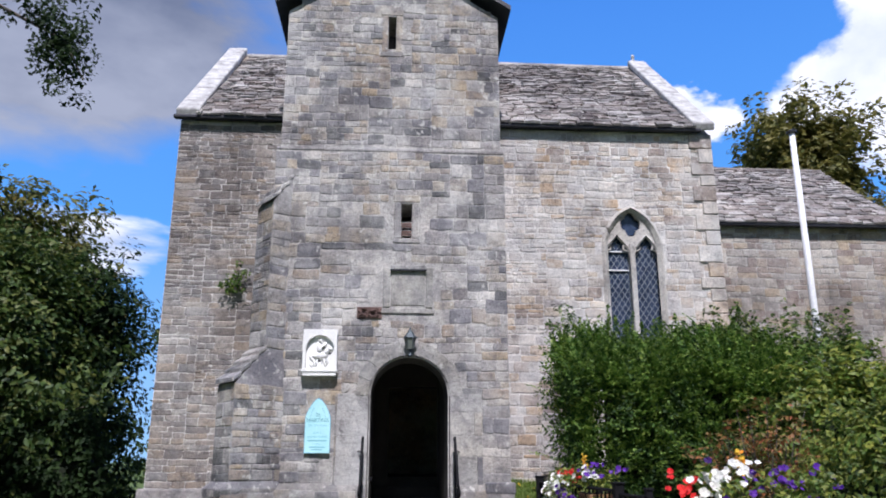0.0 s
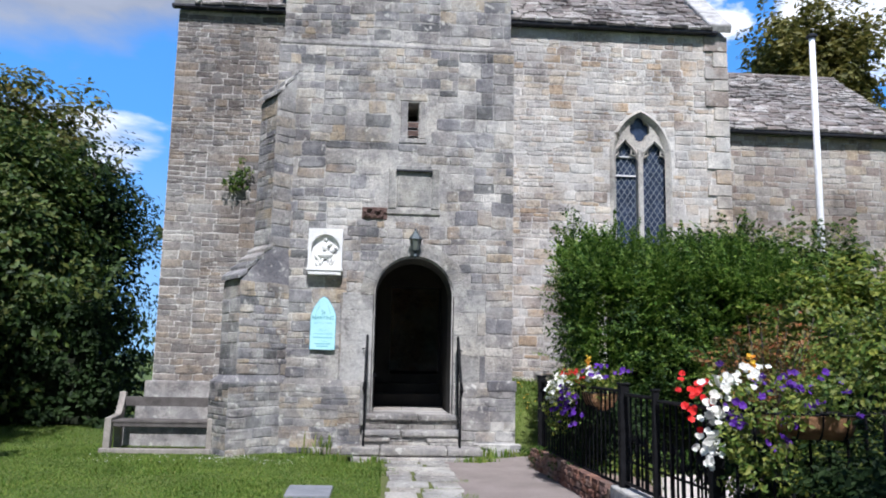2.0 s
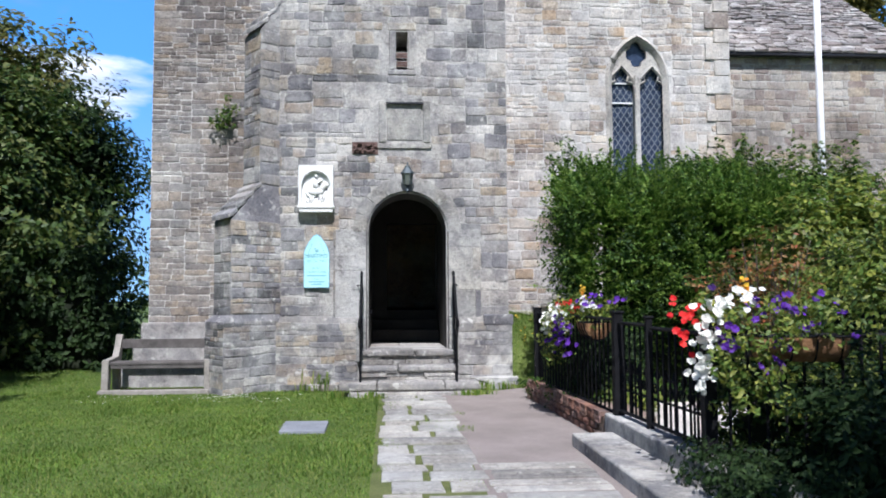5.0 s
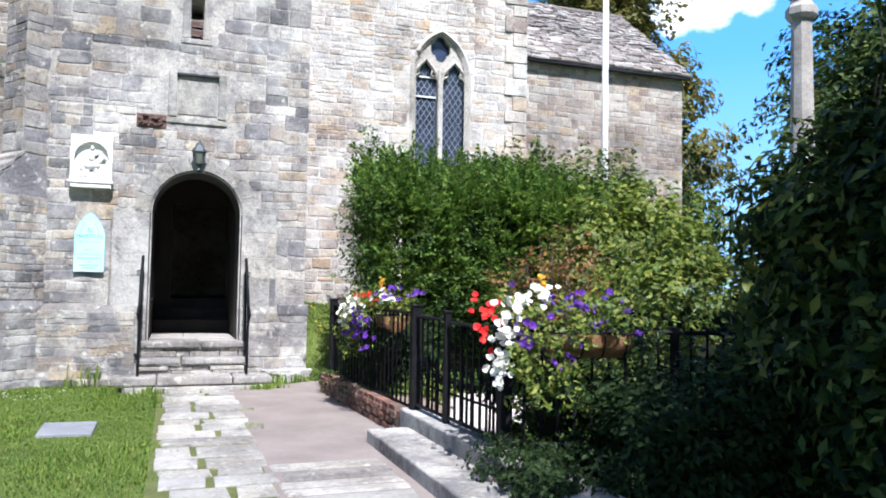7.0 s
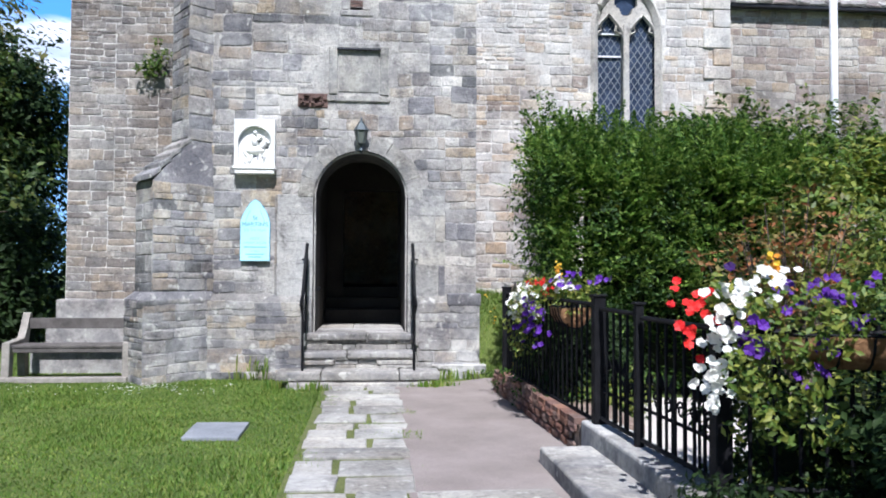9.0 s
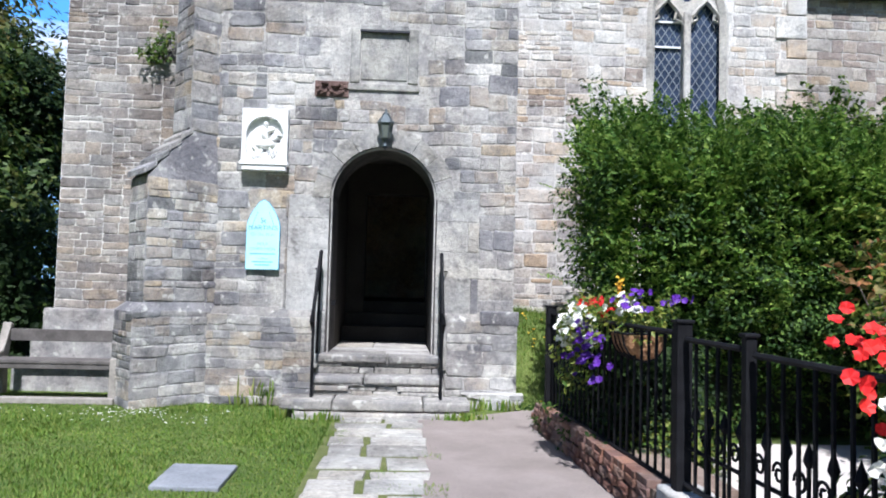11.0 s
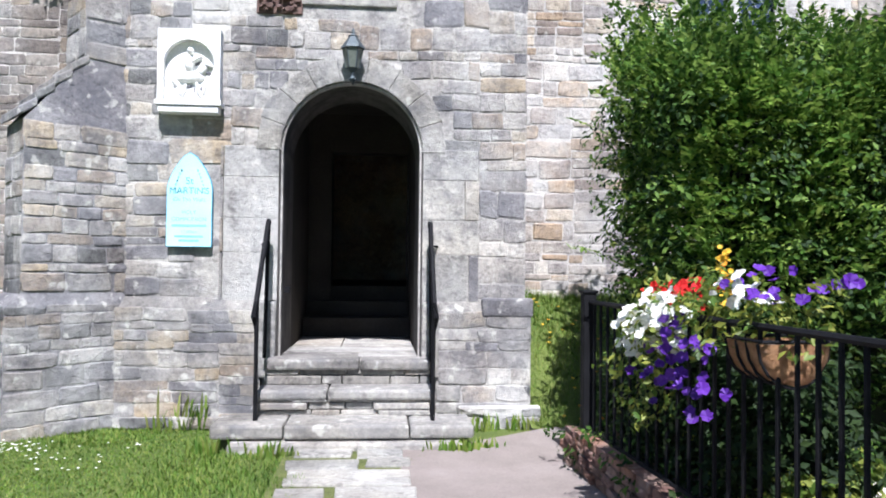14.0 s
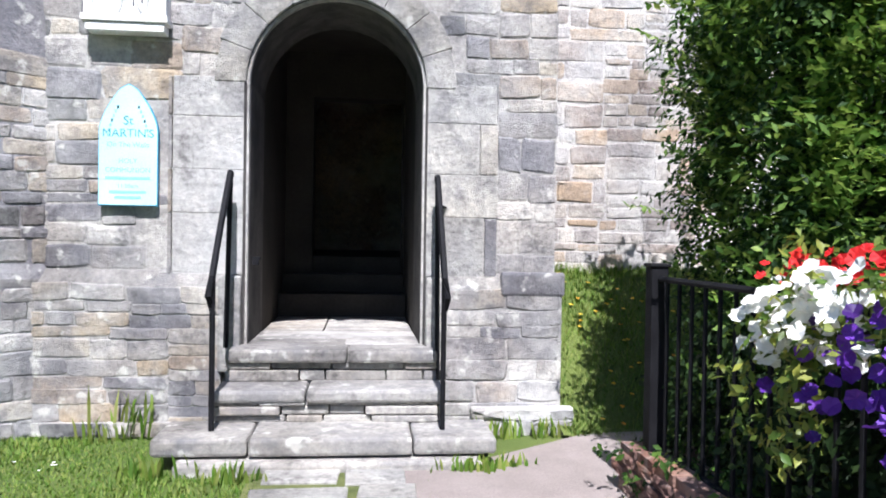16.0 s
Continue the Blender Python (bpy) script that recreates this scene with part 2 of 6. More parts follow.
# leaf tones lowered in place of the shade falling on the laurel
M_LAUREL = leafy("shade_dark_laurel_leaf", [(0.010, 0.022, 0.006), (0.022, 0.045, 0.010), (0.05, 0.085, 0.018), (0.16, 0.18, 0.04)], 0.5, 0.25, 0.15)
M_TREE = leafy("tree_leaf", [(0.025, 0.05, 0.012), (0.05, 0.095, 0.02), (0.09, 0.135, 0.03), (0.14, 0.155, 0.04)], 0.55, 0.35)
M_TREE_BROWN = leafy("turning_leaf", [(0.10, 0.10, 0.025), (0.15, 0.15, 0.04), (0.09, 0.125, 0.028), (0.20, 0.155, 0.05)], 0.55, 0.35)
M_TREE_GOLD = leafy("golden_green_leaf", [(0.10, 0.11, 0.03), (0.17, 0.16, 0.045), (0.24, 0.21, 0.06), (0.08, 0.10, 0.025)], 0.55, 0.35)
# dark yew tone for trees; on ivy and climber it stands for shade
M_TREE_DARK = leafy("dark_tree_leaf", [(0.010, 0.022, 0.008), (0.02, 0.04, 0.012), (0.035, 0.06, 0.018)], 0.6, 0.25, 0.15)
# near-black fill that stands in for shade deep in foliage
M_CORE = mottled("core_shade_black", (0.010, 0.014, 0.007), (0.02, 0.026, 0.012), 5, 0.95, 0.3, 30)
M_BARK = mottled("bark", (0.07, 0.055, 0.045), (0.15, 0.125, 0.10), 4, 0.95, 0.9, 25, depth=0.03)
M_TWIG = mottled("pale_twig", (0.22, 0.17, 0.13), (0.34, 0.27, 0.21), 9, 0.85, 0.3, 60)
M_COIR = mottled("coir_liner", (0.20, 0.10, 0.045), (0.42, 0.235, 0.12), 14, 0.95, 0.9, 60, depth=0.02)
M_PETAL_W = leafy("white_petal", [(0.80, 0.80, 0.80), (0.86, 0.86, 0.86)], 0.6, 0.3)
M_PETAL_R = leafy("red_petal", [(0.60, 0.012, 0.015), (0.75, 0.03, 0.025)], 0.55, 0.3)
M_PETAL_P = leafy("violet_petal", [(0.07, 0.015, 0.24), (0.14, 0.035, 0.42), (0.035, 0.01, 0.10)], 0.55, 0.3)
M_PETAL_Y = leafy("yellow_petal", [(0.75, 0.42, 0.02), (0.85, 0.58, 0.05), (0.80, 0.28, 0.02)], 0.55, 0.3)
M_CROSS = mottled("monument_limestone", (0.30, 0.28, 0.255), (0.48, 0.45, 0.41), 5, 0.9, 0.4, 40)


def glass():
    m, n, b = nodes_of("sky_tinted_window_glass", 0.12, 0, 0.6)
    # blue in the base colour stands in for reflected sky
    c = ramp(n, pos_noise(n, 7, 2).outputs[0], [(0.3, (0.02, 0.03, 0.055)), (0.7, (0.05, 0.07, 0.12))]).outputs[0]
    n.links.new(c, b.inputs["Base Color"])
    return m


M_GLASS = glass()

# ---- helpers for meshes ----
class MB:
    """Collects vertices and faces of one mesh."""
    def __init__(self):
        self.v, self.f = [], []

    def add(self, verts, faces):
        k = len(self.v)
        self.v += [tuple(p) for p in verts]
        self.f += [tuple(i + k for i in f) for f in faces]
        return self

    def box(self, x0, x1, y0, y1, z0, z1, m=None):
        p = [Vector((x, y, z)) for z in (z0, z1) for x, y in ((x0, y0), (x1, y0), (x1, y1), (x0, y1))]
        if m:
            p = [m @ q for q in p]
        return self.add(p, [(3, 2, 1, 0), (4, 5, 6, 7), (0, 1, 5, 4), (1, 2, 6, 5), (2, 3, 7, 6), (3, 0, 4, 7)])

    def prism(self, plan, z0, z1, plan2=None):
        """An upright prism over a plan (anticlockwise); plan2: another plan at the top."""
        n = len(plan)
        up = plan2 or plan
        self.add([(x, y, z0) for x, y in plan] + [(x, y, z1) for x, y in up],
                 [tuple(range(n - 1, -1, -1)), tuple(range(n, 2 * n))] + [(i, (i + 1) % n, n + (i + 1) % n, n + i) for i in range(n)])
        return self

    def slab(self, outline, y0, y1):
        """A plate of the outline (x, z), from y0 (front) to y1."""
        n = len(outline)
        self.add([(x, y0, z) for x, z in outline] + [(x, y1, z) for x, z in outline],
                 [tuple(range(n)), tuple(range(2 * n - 1, n - 1, -1))] + [(i, n + i, n + (i + 1) % n, (i + 1) % n) for i in range(n)])
        return self

    def tube(self, pts, r, k=6, closed=False, r2=None):
        pts = [Vector(p) for p in pts]
        n = len(pts)
        rings = []
        for i, p in enumerate(pts):
            a = pts[i - 1] if (i or closed) else p
            c = pts[(i + 1) % n] if (i < n - 1 or closed) else p
            d = (c - a).normalized()
            s = d.cross(Vector((0, 0, 1)) if abs(d.z) < 0.9 else Vector((1, 0, 0))).normalized()
            t = s.cross(d)
            rr = r if r2 is None else r + (r2 - r) * i / max(1, n - 1)
            rings.append([p + (s * math.cos(6.28318 * j / k) + t * math.sin(6.28318 * j / k)) * rr for j in range(k)])
        base = [q for ring in rings for q in ring]
        faces = []
        for i in range(n if closed else n - 1):
            for j in range(k):
                a, b = i * k + j, i * k + (j + 1) % k
                c, d = ((i + 1) % n) * k + (j + 1) % k, ((i + 1) % n) * k + j
                faces.append((a, b, c, d))
        if not closed:
            faces += [tuple(range(k - 1, -1, -1)), tuple((n - 1) * k + j for j in range(k))]
        return self.add(base, faces)

    def lathe(self, profile, k=12, centre=(0, 0, 0)):
        c = Vector(centre)
        base = [c + Vector((r * math.cos(6.28318 * j / k), r * math.sin(6.28318 * j / k), z)) for r, z in profile for j in range(k)]
        faces = [(i * k + j, i * k + (j + 1) % k, (i + 1) * k + (j + 1) % k, (i + 1) * k + j) for i in range(len(profile) - 1) for j in range(k)]
        n = len(profile)
        faces += [tuple(range(k - 1, -1, -1)), tuple((n - 1) * k + j for j in range(k))]
        return self.add(base, faces)

    def mesh(self, name, material, smooth=False):
        me = bpy.data.meshes.new(name)
        me.from_pydata(self.v, [], self.f)
        me.materials.append(material)
        if smooth:
            me.polygons.foreach_set("use_smooth", [True] * len(me.polygons))
        me.update()
        return me


def part(name, mb, material, parent, label="", smooth=False, bevel=0.0):
    ob = new(name, mb.mesh(name, material, smooth))
    ob.parent = parent
    if parent is not None:
        ob.matrix_parent_inverse = parent.matrix_basis.inverted()
    if label:
        ob["label"] = label
    if bevel:
        k = ob.modifiers.new("edge", "BEVEL")
        k.width, k.segments, k.limit_method, k.angle_limit = bevel, 2, "ANGLE", radians(40)
    return ob


def thing(name, at, label, category, group="", kind=""):
    ob = new(name)
    ob.location = at
    ob.matrix_basis = Matrix.Translation(at)
    return tagged(ob, label, category, group, kind)


def structure(name, mb, material, label, category="", bevel=0.0):
    ob = part(name, mb, material, None, "", False, bevel)
    return tagged(ob, label, category or name.split("_")[0], kind="structure")


# ---- pieces of walls, roofs and paths ----
def block_mesh(seed, name, material, inset=0.05, wild=1.0):
    """A unit stone, 1 x 1 in x and z, its face at y = -1 with worn, uneven edges and its back at y = 0."""
    r = random.Random(seed)
    j = lambda s: (r.random() - 0.5) * s
    ring = [(-0.46, -0.49), (0.0, -0.5), (0.46, -0.49), (0.5, -0.36), (0.5, 0.36), (0.46, 0.49), (0.0, 0.5), (-0.46, 0.49), (-0.5, 0.36), (-0.5, -0.36)]
    k = len(ring)
    lean_x, lean_z = j(0.16) * wild, j(0.16) * wild
    edge = [(x * (1 + j(0.10) * wild) + lean_x * z * 0.5, z * (1 + j(0.20) * wild) + lean_z * x * 0.6) for x, z in ring]
    back = [(x, 0.0, z) for x, z in edge]
    front = [(x * (1 - 2 * inset) + j(0.03), -0.75 + j(0.5), z * (1 - 2.6 * inset) + j(0.06)) for x, z in edge]
    mid = [(j(0.3), -1.0 + j(0.4), j(0.3))]
    v = back + front + mid
    f = [(i, (i + 1) % k, k + (i + 1) % k, k + i) for i in range(k)] + [(k + i, k + (i + 1) % k, 2 * k) for i in range(k)]
    me = bpy.data.meshes.new(name)
    me.from_pydata(v, [], f)
    me.materials.append(material)
    me.update()
    return me


def lay(name, parent, specs, meshes, joined_mesh, joined_name, limit=300):
    """specs: (nearness, matrix). The nearest become objects that share meshes; the rest is one joined part."""
    specs = sorted(specs, key=lambda s: s[0])
    r = random.Random(len(specs))
    for _, m in specs[:limit]:
        ob = new(name, r.choice(meshes))
        ob.parent = parent
        ob.matrix_basis = m if parent is None else parent.matrix_basis.inverted() @ m
    rest = specs[limit:]
    if rest:
        v, f = [], []
        shapes = [(np.array([tuple(q.co) for q in me.vertices]), [tuple(p.vertices) for p in me.polygons]) for me in meshes]
        for _, m in rest:
            co, faces = r.choice(shapes)
            k = len(v)
            a = np.array(m)
            v += (co @ a[:3, :3].T + a[:3, 3]).tolist()
            f += [tuple(i + k for i in q) for q in faces]
        me = bpy.data.meshes.new(joined_name)
        me.from_pydata(v, [], f)
        me.materials.append(joined_mesh)
        ob = new(joined_name, me)
        ob.parent = parent
        if parent is not None:
            ob.matrix_parent_inverse = parent.matrix_basis.inverted()
        ob["kind"] = "stuff"


def courses(seed, width, z0, z1, rows, lengths, keep):
    """Random rubble on a wall, coursed in short stretches: u, z, w, h of each stone."""
    r = random.Random(seed)
    out, zb = [], z0
    while zb < z1 - 0.05:
        tall = r.uniform(0.45, 0.95)
        top = min(zb + tall, z1)
        if z1 - top < 0.2:
            top = z1
        ub = 0.0
        while ub < width - 0.02:
            end = min(ub + r.uniform(0.55, 1.5), width)
            if width - end < 0.3:
                end = width
            z = zb
            small = r.random() < 0.4
            while z < top - 0.01:
                h = r.uniform(*rows) * (0.72 if small else 1.1)
                if top - z - h < 0.06:
                    h = top - z
                u = ub
                while u < end - 0.01:
                    w = r.uniform(*lengths) * (0.75 if small else 1.05)
                    if end - u - w < 0.1:
                        w = end - u
                    cell = (u, z, w, h)
                    if keep(u + w / 2, z + h / 2, w, h):
                        out.append(cell)
                    u += w
                z += h
            ub = end
        zb = top
    return out


def stones(seed, parent, start, along, width, z0, z1, rows, lengths, keep, meshes, joined, near, limit, name="stone", proud=0.008, joint=0.007, lean=0.0):
    along = Vector((along[0], along[1], 0)).normalized()
    out = Vector((along.y, -along.x, 0))   # outward from the wall
    specs = []
    r = random.Random(seed + 7)
    for u, z, w, h in courses(seed, width, z0, z1, rows, lengths, keep):
        c = Vector((*start, 0)) + along * (u + w / 2) + Vector((0, 0, z + h / 2)) - out * lean * (z + h / 2)
        c.z += 0.045 * noise.noise(Vector((u * 0.7, z * 0.5, seed * 3.1))) + 0.02 * noise.noise(Vector((u * 2.5, z * 2, seed)))
        w, h = w * r.uniform(0.97, 1.05), h * r.uniform(0.95, 1.07)
        d = proud * r.uniform(0.4, 1.7)
        j, tip = joint * r.uniform(0.4, 1.9), r.gauss(0, 0.02)
        m = Matrix(((along.x * (w - j), -out.x * d, -along.x * tip * h, c.x), (along.y * (w - j), -out.y * d, -along.y * tip * h, c.y), (tip * w, 0, h - j, c.z), (0, 0, 0, 1)))
        specs.append(((c - Vector(near)).length, m))
    lay(name, parent, specs, meshes, joined, "masonry", limit)


T_MESH = [block_mesh(s, "stone", M_TOWER) for s in range(16)]
N_MESH = [block_mesh(s + 20, "stone", M_NAVE) for s in range(16)]


def wall_cells(mb, xs, zs, y0, y1, holes):
    """Boxes of a wall between the breaks xs and zs, leaving out cells that lie in a hole (x0, x1, z0, z1)."""
    for x0, x1 in zip(xs, xs[1:]):
        for z0, z1 in zip(zs, zs[1:]):
            cx, cz = (x0 + x1) / 2, (z0 + z1) / 2
            if not any(a < cx < b and c < cz < d for a, b, c, d in holes):
                mb.box(x0, x1, y0, y1, z0, z1)


def arch_fill(mb, outline, ztop, y0, y1):
    """Fills between an arch's outline (x, z from left to right) and a level top."""
    for (xa, za), (xb, zb) in zip(outline, outline[1:]):
        p = [(xa, y0, za), (xb, y0, zb), (xb, y0, ztop), (xa, y0, ztop), (xa, y1, za), (xb, y1, zb), (xb, y1, ztop), (xa, y1, ztop)]
        mb.add(p, [(0, 1, 2, 3), (7, 6, 5, 4), (4, 5, 1, 0), (3, 2, 6, 7)])


# ---- ground ----
GROUND = MB()
GROUND.add([(-700, -700, -0.03), (700, -700, -0.03), (700, 900, -0.03), (-700, 900, -0.03)], [(0, 1, 2, 3)])
structure("ground", GROUND, M_TURF, "short green churchyard turf with drier patches", "ground")
structure("path", MB().prism([(0.42, -12.5), (1.75, -12.5), (1.75, -4.6), (1.8, -1.2), (2.35, 0.25), (1.7, -0.25), (1.0, -0.75), (0.42, -1.0)], -0.2, -0.004), M_ASPHALT, "worn grey asphalt path beside the flagstones", "path")
structure("path_bed", MB().prism([(-0.36, -16), (1.4, -16), (1.4, -4.95), (0.5, -4.75), (0.5, -0.9), (-0.42, -0.9)], -0.2, -0.010), M_MOSS, "moss and weeds in the joints of the flagged path", "path")
structure("court", MB().prism([(2.1, -7.0), (9.0, -7.0), (9.0, -2.0), (2.1, -2.0)], -0.2, 0.0), M_PAVING, "pale gravel court behind the railings", "ground")

bank = MB()
for i in range(14):
    for k in range(10):
        q = []
        for a, e in ((i, k), (i + 1, k), (i + 1, k + 1), (i, k + 1)):
            f = e / 10
            x = 1.57 + 4.3 * a / 14
            q.append((x, -0.28 + 1.4 * f, -0.03 + 1.1 * (f * f * (3 - 2 * f)) ** 0.8 + 0.03 * math.sin(x * 5 + f * 7)))
        bank.add(q, [(0, 1, 2, 3)])
structure("ground_bank", bank, M_TURF, "grass bank rising to the nave wall", "ground")

# ---- tower ----
DOOR_HALF, SPRING, SILL = 0.6, 2.38, 0.58
TX0, TX1 = -2.27, 1.56
tower_wall = MB()
SLIT = (-0.17, 0.01, 5.2, 5.52)
SLIT_UP = (-0.45, -0.31, 8.42, 9.07)
wall_cells(tower_wall, [TX0, -DOOR_HALF, -0.17, 0.01, DOOR_HALF, TX1], [-0.2, SILL, SPRING, 3.2, 5.2, 5.52, 6.46], 0.012, 0.75,
           [(-DOOR_HALF, DOOR_HALF, SILL, SPRING), (-DOOR_HALF, DOOR_HALF, SPRING, 3.2), SLIT])
arc = [(DOOR_HALF * -math.cos(math.pi * i / 24), SPRING + 0.597 * math.sin(math.pi * i / 24)) for i in range(25)]
arch_fill(tower_wall, arc, 3.2, 0.012, 0.75)
wall_s = structure("wall_tower_front", tower_wall, M_MORTAR, "weathered grey coursed stone front of the church tower", "wall")
upper = MB()
wall_cells(upper, [TX0 + 0.06, -0.45, -0.31, TX1 - 0.05], [6.46, 8.42, 9.07, 9.12], 0.075, 0.75, [SLIT_UP])
GABLE = [(TX0 + 0.06, 9.12), (TX1 - 0.05, 9.12), ((TX0 + TX1) / 2, 10.32)]
upper.slab(GABLE, 0.075, 0.75)
wall_up = structure("wall_tower_upper", upper, M_MORTAR, "weathered stone upper stage of the tower with a gable", "wall")
shell = MB()
shell.box(TX0, TX0 + 0.6, 0.755, 3.6, -0.2, 9.1).box(TX1 - 0.6, TX1, 0.755, 3.6, -0.2, 9.1).box(TX0 + 0.605, TX1 - 0.605, 3.0, 3.6, 3.2, 9.1)
structure("wall_tower_sides", shell, M_TOWER_J, "stone side walls of the tower", "wall")


def in_arch(u, z, grow):
    return abs(u) < DOOR_HALF + grow and z < SPRING or math.hypot(u, z - SPRING) < DOOR_HALF + grow


FIX = [(-0.50, 0.40, 3.66, 4.46), (-0.86, -0.44, 3.57, 3.78), (-0.30, 0.14, 4.9, 5.6)]


def keep_front(u, z, w, h):
    x = u + TX0
    if z < 1.06 and not (z < SILL and abs(x) < 0.8):
        return False
    if in_arch(x, z, 0.27) or (0.55 < abs(x) < 1.12 and z < 2.32) or (-1.17 < x < -1.1 and z < 2.3):
        return False
    return not any(a - w * 0.42 < x < b + w * 0.42 and c - h * 0.42 < z < d + h * 0.42 for a, b, c, d in FIX)


stones(1, wall_s, (TX0, 0.012), (1, 0), TX1 - TX0, 1.07, 6.42, (0.12, 0.25), (0.15, 0.46), keep_front, T_MESH, M_TOWER_J, (0.3, 0, 1.6), 300)
stones(2, wall_up, (TX0 + 0.06, 0.075), (1, 0), TX1 - TX0 - 0.11, 6.56, 9.12, (0.11, 0.22), (0.14, 0.40),
       lambda u, z, w, h: not (-0.62 < u + TX0 < -0.2 and 8.3 < z < 9.12), T_MESH, M_TOWER_J, (0, 0, 7), 60)
stones(3, wall_up, (TX0 + 0.06, 0.075), (1, 0), TX1 - TX0 - 0.11, 9.12, 10.3, (0.09, 0.2), (0.14, 0.45),
       lambda u, z, w, h: abs(u - 1.86) < 1.8 - (z - 9.12) * 1.55, T_MESH, M_TOWER_J, (0, 0, 7), 0)

# plinth of the tower, with a sloping top course
plinth = MB()
for a, b in ((-2.06, -0.76), (0.76, TX1 + 0.04)):
    plinth.box(a, b, -0.06, 0.012, -0.2, 0.98)
pl = part("plinth", plinth, M_MORTAR, wall_s, "rough stone plinth with a sloping top")
for a, b in ((-2.06, -0.76), (0.76, TX1 + 0.04)):
    part("plinth_slope", MB().add([(a, -0.06, 0.98), (b, -0.06, 0.98), (b, 0.004, 1.09), (a, 0.004, 1.09), (a, 0.01, 0.98), (b, 0.01, 0.98)], [(0, 1, 2, 3), (0, 3, 4), (1, 5, 2)]), M_STEP, pl, "weathered sloping plinth course")
PM = [block_mesh(s + 40, "stone", M_TOWER, 0.03) for s in range(6)]
for k, (a, b) in enumerate(((-2.06, -0.76), (0.76, TX1 + 0.04))):
    stones(10 + k, pl, (a, -0.06), (1, 0), b - a, -0.03, 0.99, (0.07, 0.15), (0.18, 0.55), lambda u, z, w, h: True, PM, M_TOWER_J, (0, 0, 0.5), 150, proud=0.009, joint=0.004)
foot = MB()
foot.box(0.95, TX1 + 0.12, -0.14, -0.062, -0.2, 0.16).box(-1.9, -1.05, -0.13, -0.062, -0.2, 0.07)
ft = part("footing", foot, M_MORTAR, pl, "rough projecting footing stones", bevel=0.02)
for k, (a, b, z) in enumerate(((0.95, TX1 + 0.12, 0.15), (-1.9, -1.05, 0.06))):
    stones(14 + k, pl, (a, -0.14 + 0.01 * k), (1, 0), b - a, -0.05, z, (0.06, 0.11), (0.14, 0.4), lambda u, z, w, h: True, PM, M_TOWER_J, (0, 0, 0), 40, proud=0.03)
part("plinth_cap", MB().box(1.16, TX1 + 0.06, -0.078, 0.0, 0.93, 1.1), M_TOWER, pl, "dark plinth stone", bevel=0.02)
part("string_course", MB().box(TX0, TX1, 0.0, 0.2, 6.43, 6.50), M_TOWER_J, wall_s, "plain weathered set-off course", bevel=0.02)

# door surround: large smooth blocks, arch ring and chamfered reveals
for side in (-1, 1):
    rng = random.Random(30 + side)
    z = 1.06
    for k in range(4):
        h = (0.42, 0.30, 0.36, 0.27)[k]
        w = (0.52, 0.44, 0.54, 0.40)[(k + (side > 0)) % 4]
        if side < 0:
            w = 0.5
        x0, x1 = sorted((side * (DOOR_HALF + 0.03), side * (DOOR_HALF + w)))
        part("jamb_stone", MB().box(x0, x1 - 0.002, -0.010 - 0.002 * (k % 2), 0.05, z + 0.001, z + h - 0.001), M_RENDERED if side < 0 else M_DRESSED, wall_s, bevel=0.004)
        if w < 0.53:
            a, b = sorted((side * (DOOR_HALF + w), side * 1.14))
            part("jamb_stone", MB().box(a + 0.008, b - 0.008, -0.014, 0.05, z + 0.006, z + h - 0.006), M_TOWER, wall_s, bevel=0.004)
        z += h
    x0, x1 = sorted((side * (DOOR_HALF + 0.03), side * 0.78))
    part("jamb_stone", MB().box(x0, x1, -0.09, 0.04, 0.40, 1.055), M_DRESSED, wall_s, bevel=0.015)
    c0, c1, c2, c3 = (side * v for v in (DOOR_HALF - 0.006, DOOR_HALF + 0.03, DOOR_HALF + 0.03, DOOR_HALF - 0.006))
    # reveal's shade is in the plaster colour
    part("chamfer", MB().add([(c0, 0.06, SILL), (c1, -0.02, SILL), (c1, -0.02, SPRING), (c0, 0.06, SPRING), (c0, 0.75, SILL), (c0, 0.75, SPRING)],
                             [(0, 1, 2, 3), (4, 0, 3, 5)]), M_REVEAL, wall_s, "worn chamfered door jamb coloured darker for shade")
for i in range(9):
    a0, a1 = math.pi * i / 9 + 0.002, math.pi * (i + 1) / 9 - 0.002
    r0, r1 = DOOR_HALF + 0.02, DOOR_HALF + 0.23 + 0.02 * (i % 2)
    n = 5
    pts = [(-r0 * math.cos(a0 + (a1 - a0) * j / n), SPRING + r0 * math.sin(a0 + (a1 - a0) * j / n)) for j in range(n + 1)]
    pts += [(-r1 * math.cos(a1 + (a0 - a1) * j / n), SPRING + r1 * math.sin(a1 + (a0 - a1) * j / n)) for j in range(n + 1)]
    part("voussoir", MB().slab(pts[::-1], -0.018, 0.05), M_DRESSED, wall_s, bevel=0.006)
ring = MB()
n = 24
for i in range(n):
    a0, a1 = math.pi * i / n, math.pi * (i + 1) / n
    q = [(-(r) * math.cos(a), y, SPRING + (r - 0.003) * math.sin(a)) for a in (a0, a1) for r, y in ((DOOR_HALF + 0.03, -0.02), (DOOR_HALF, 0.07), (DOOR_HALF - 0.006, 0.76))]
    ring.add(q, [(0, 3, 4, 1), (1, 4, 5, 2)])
# darkness is part rim grime, part shade put into the colour
part("arch_soffit", ring, M_SOFFIT_DARK, wall_s, "chamfered stone arch soffit dark with grime and painted shade")

# framed tablet, carved stone, slits
tablet = thing("wall_tablet", (0, 0, 3.8), "blank grey stone tablet in a raised stone frame", "tablet")
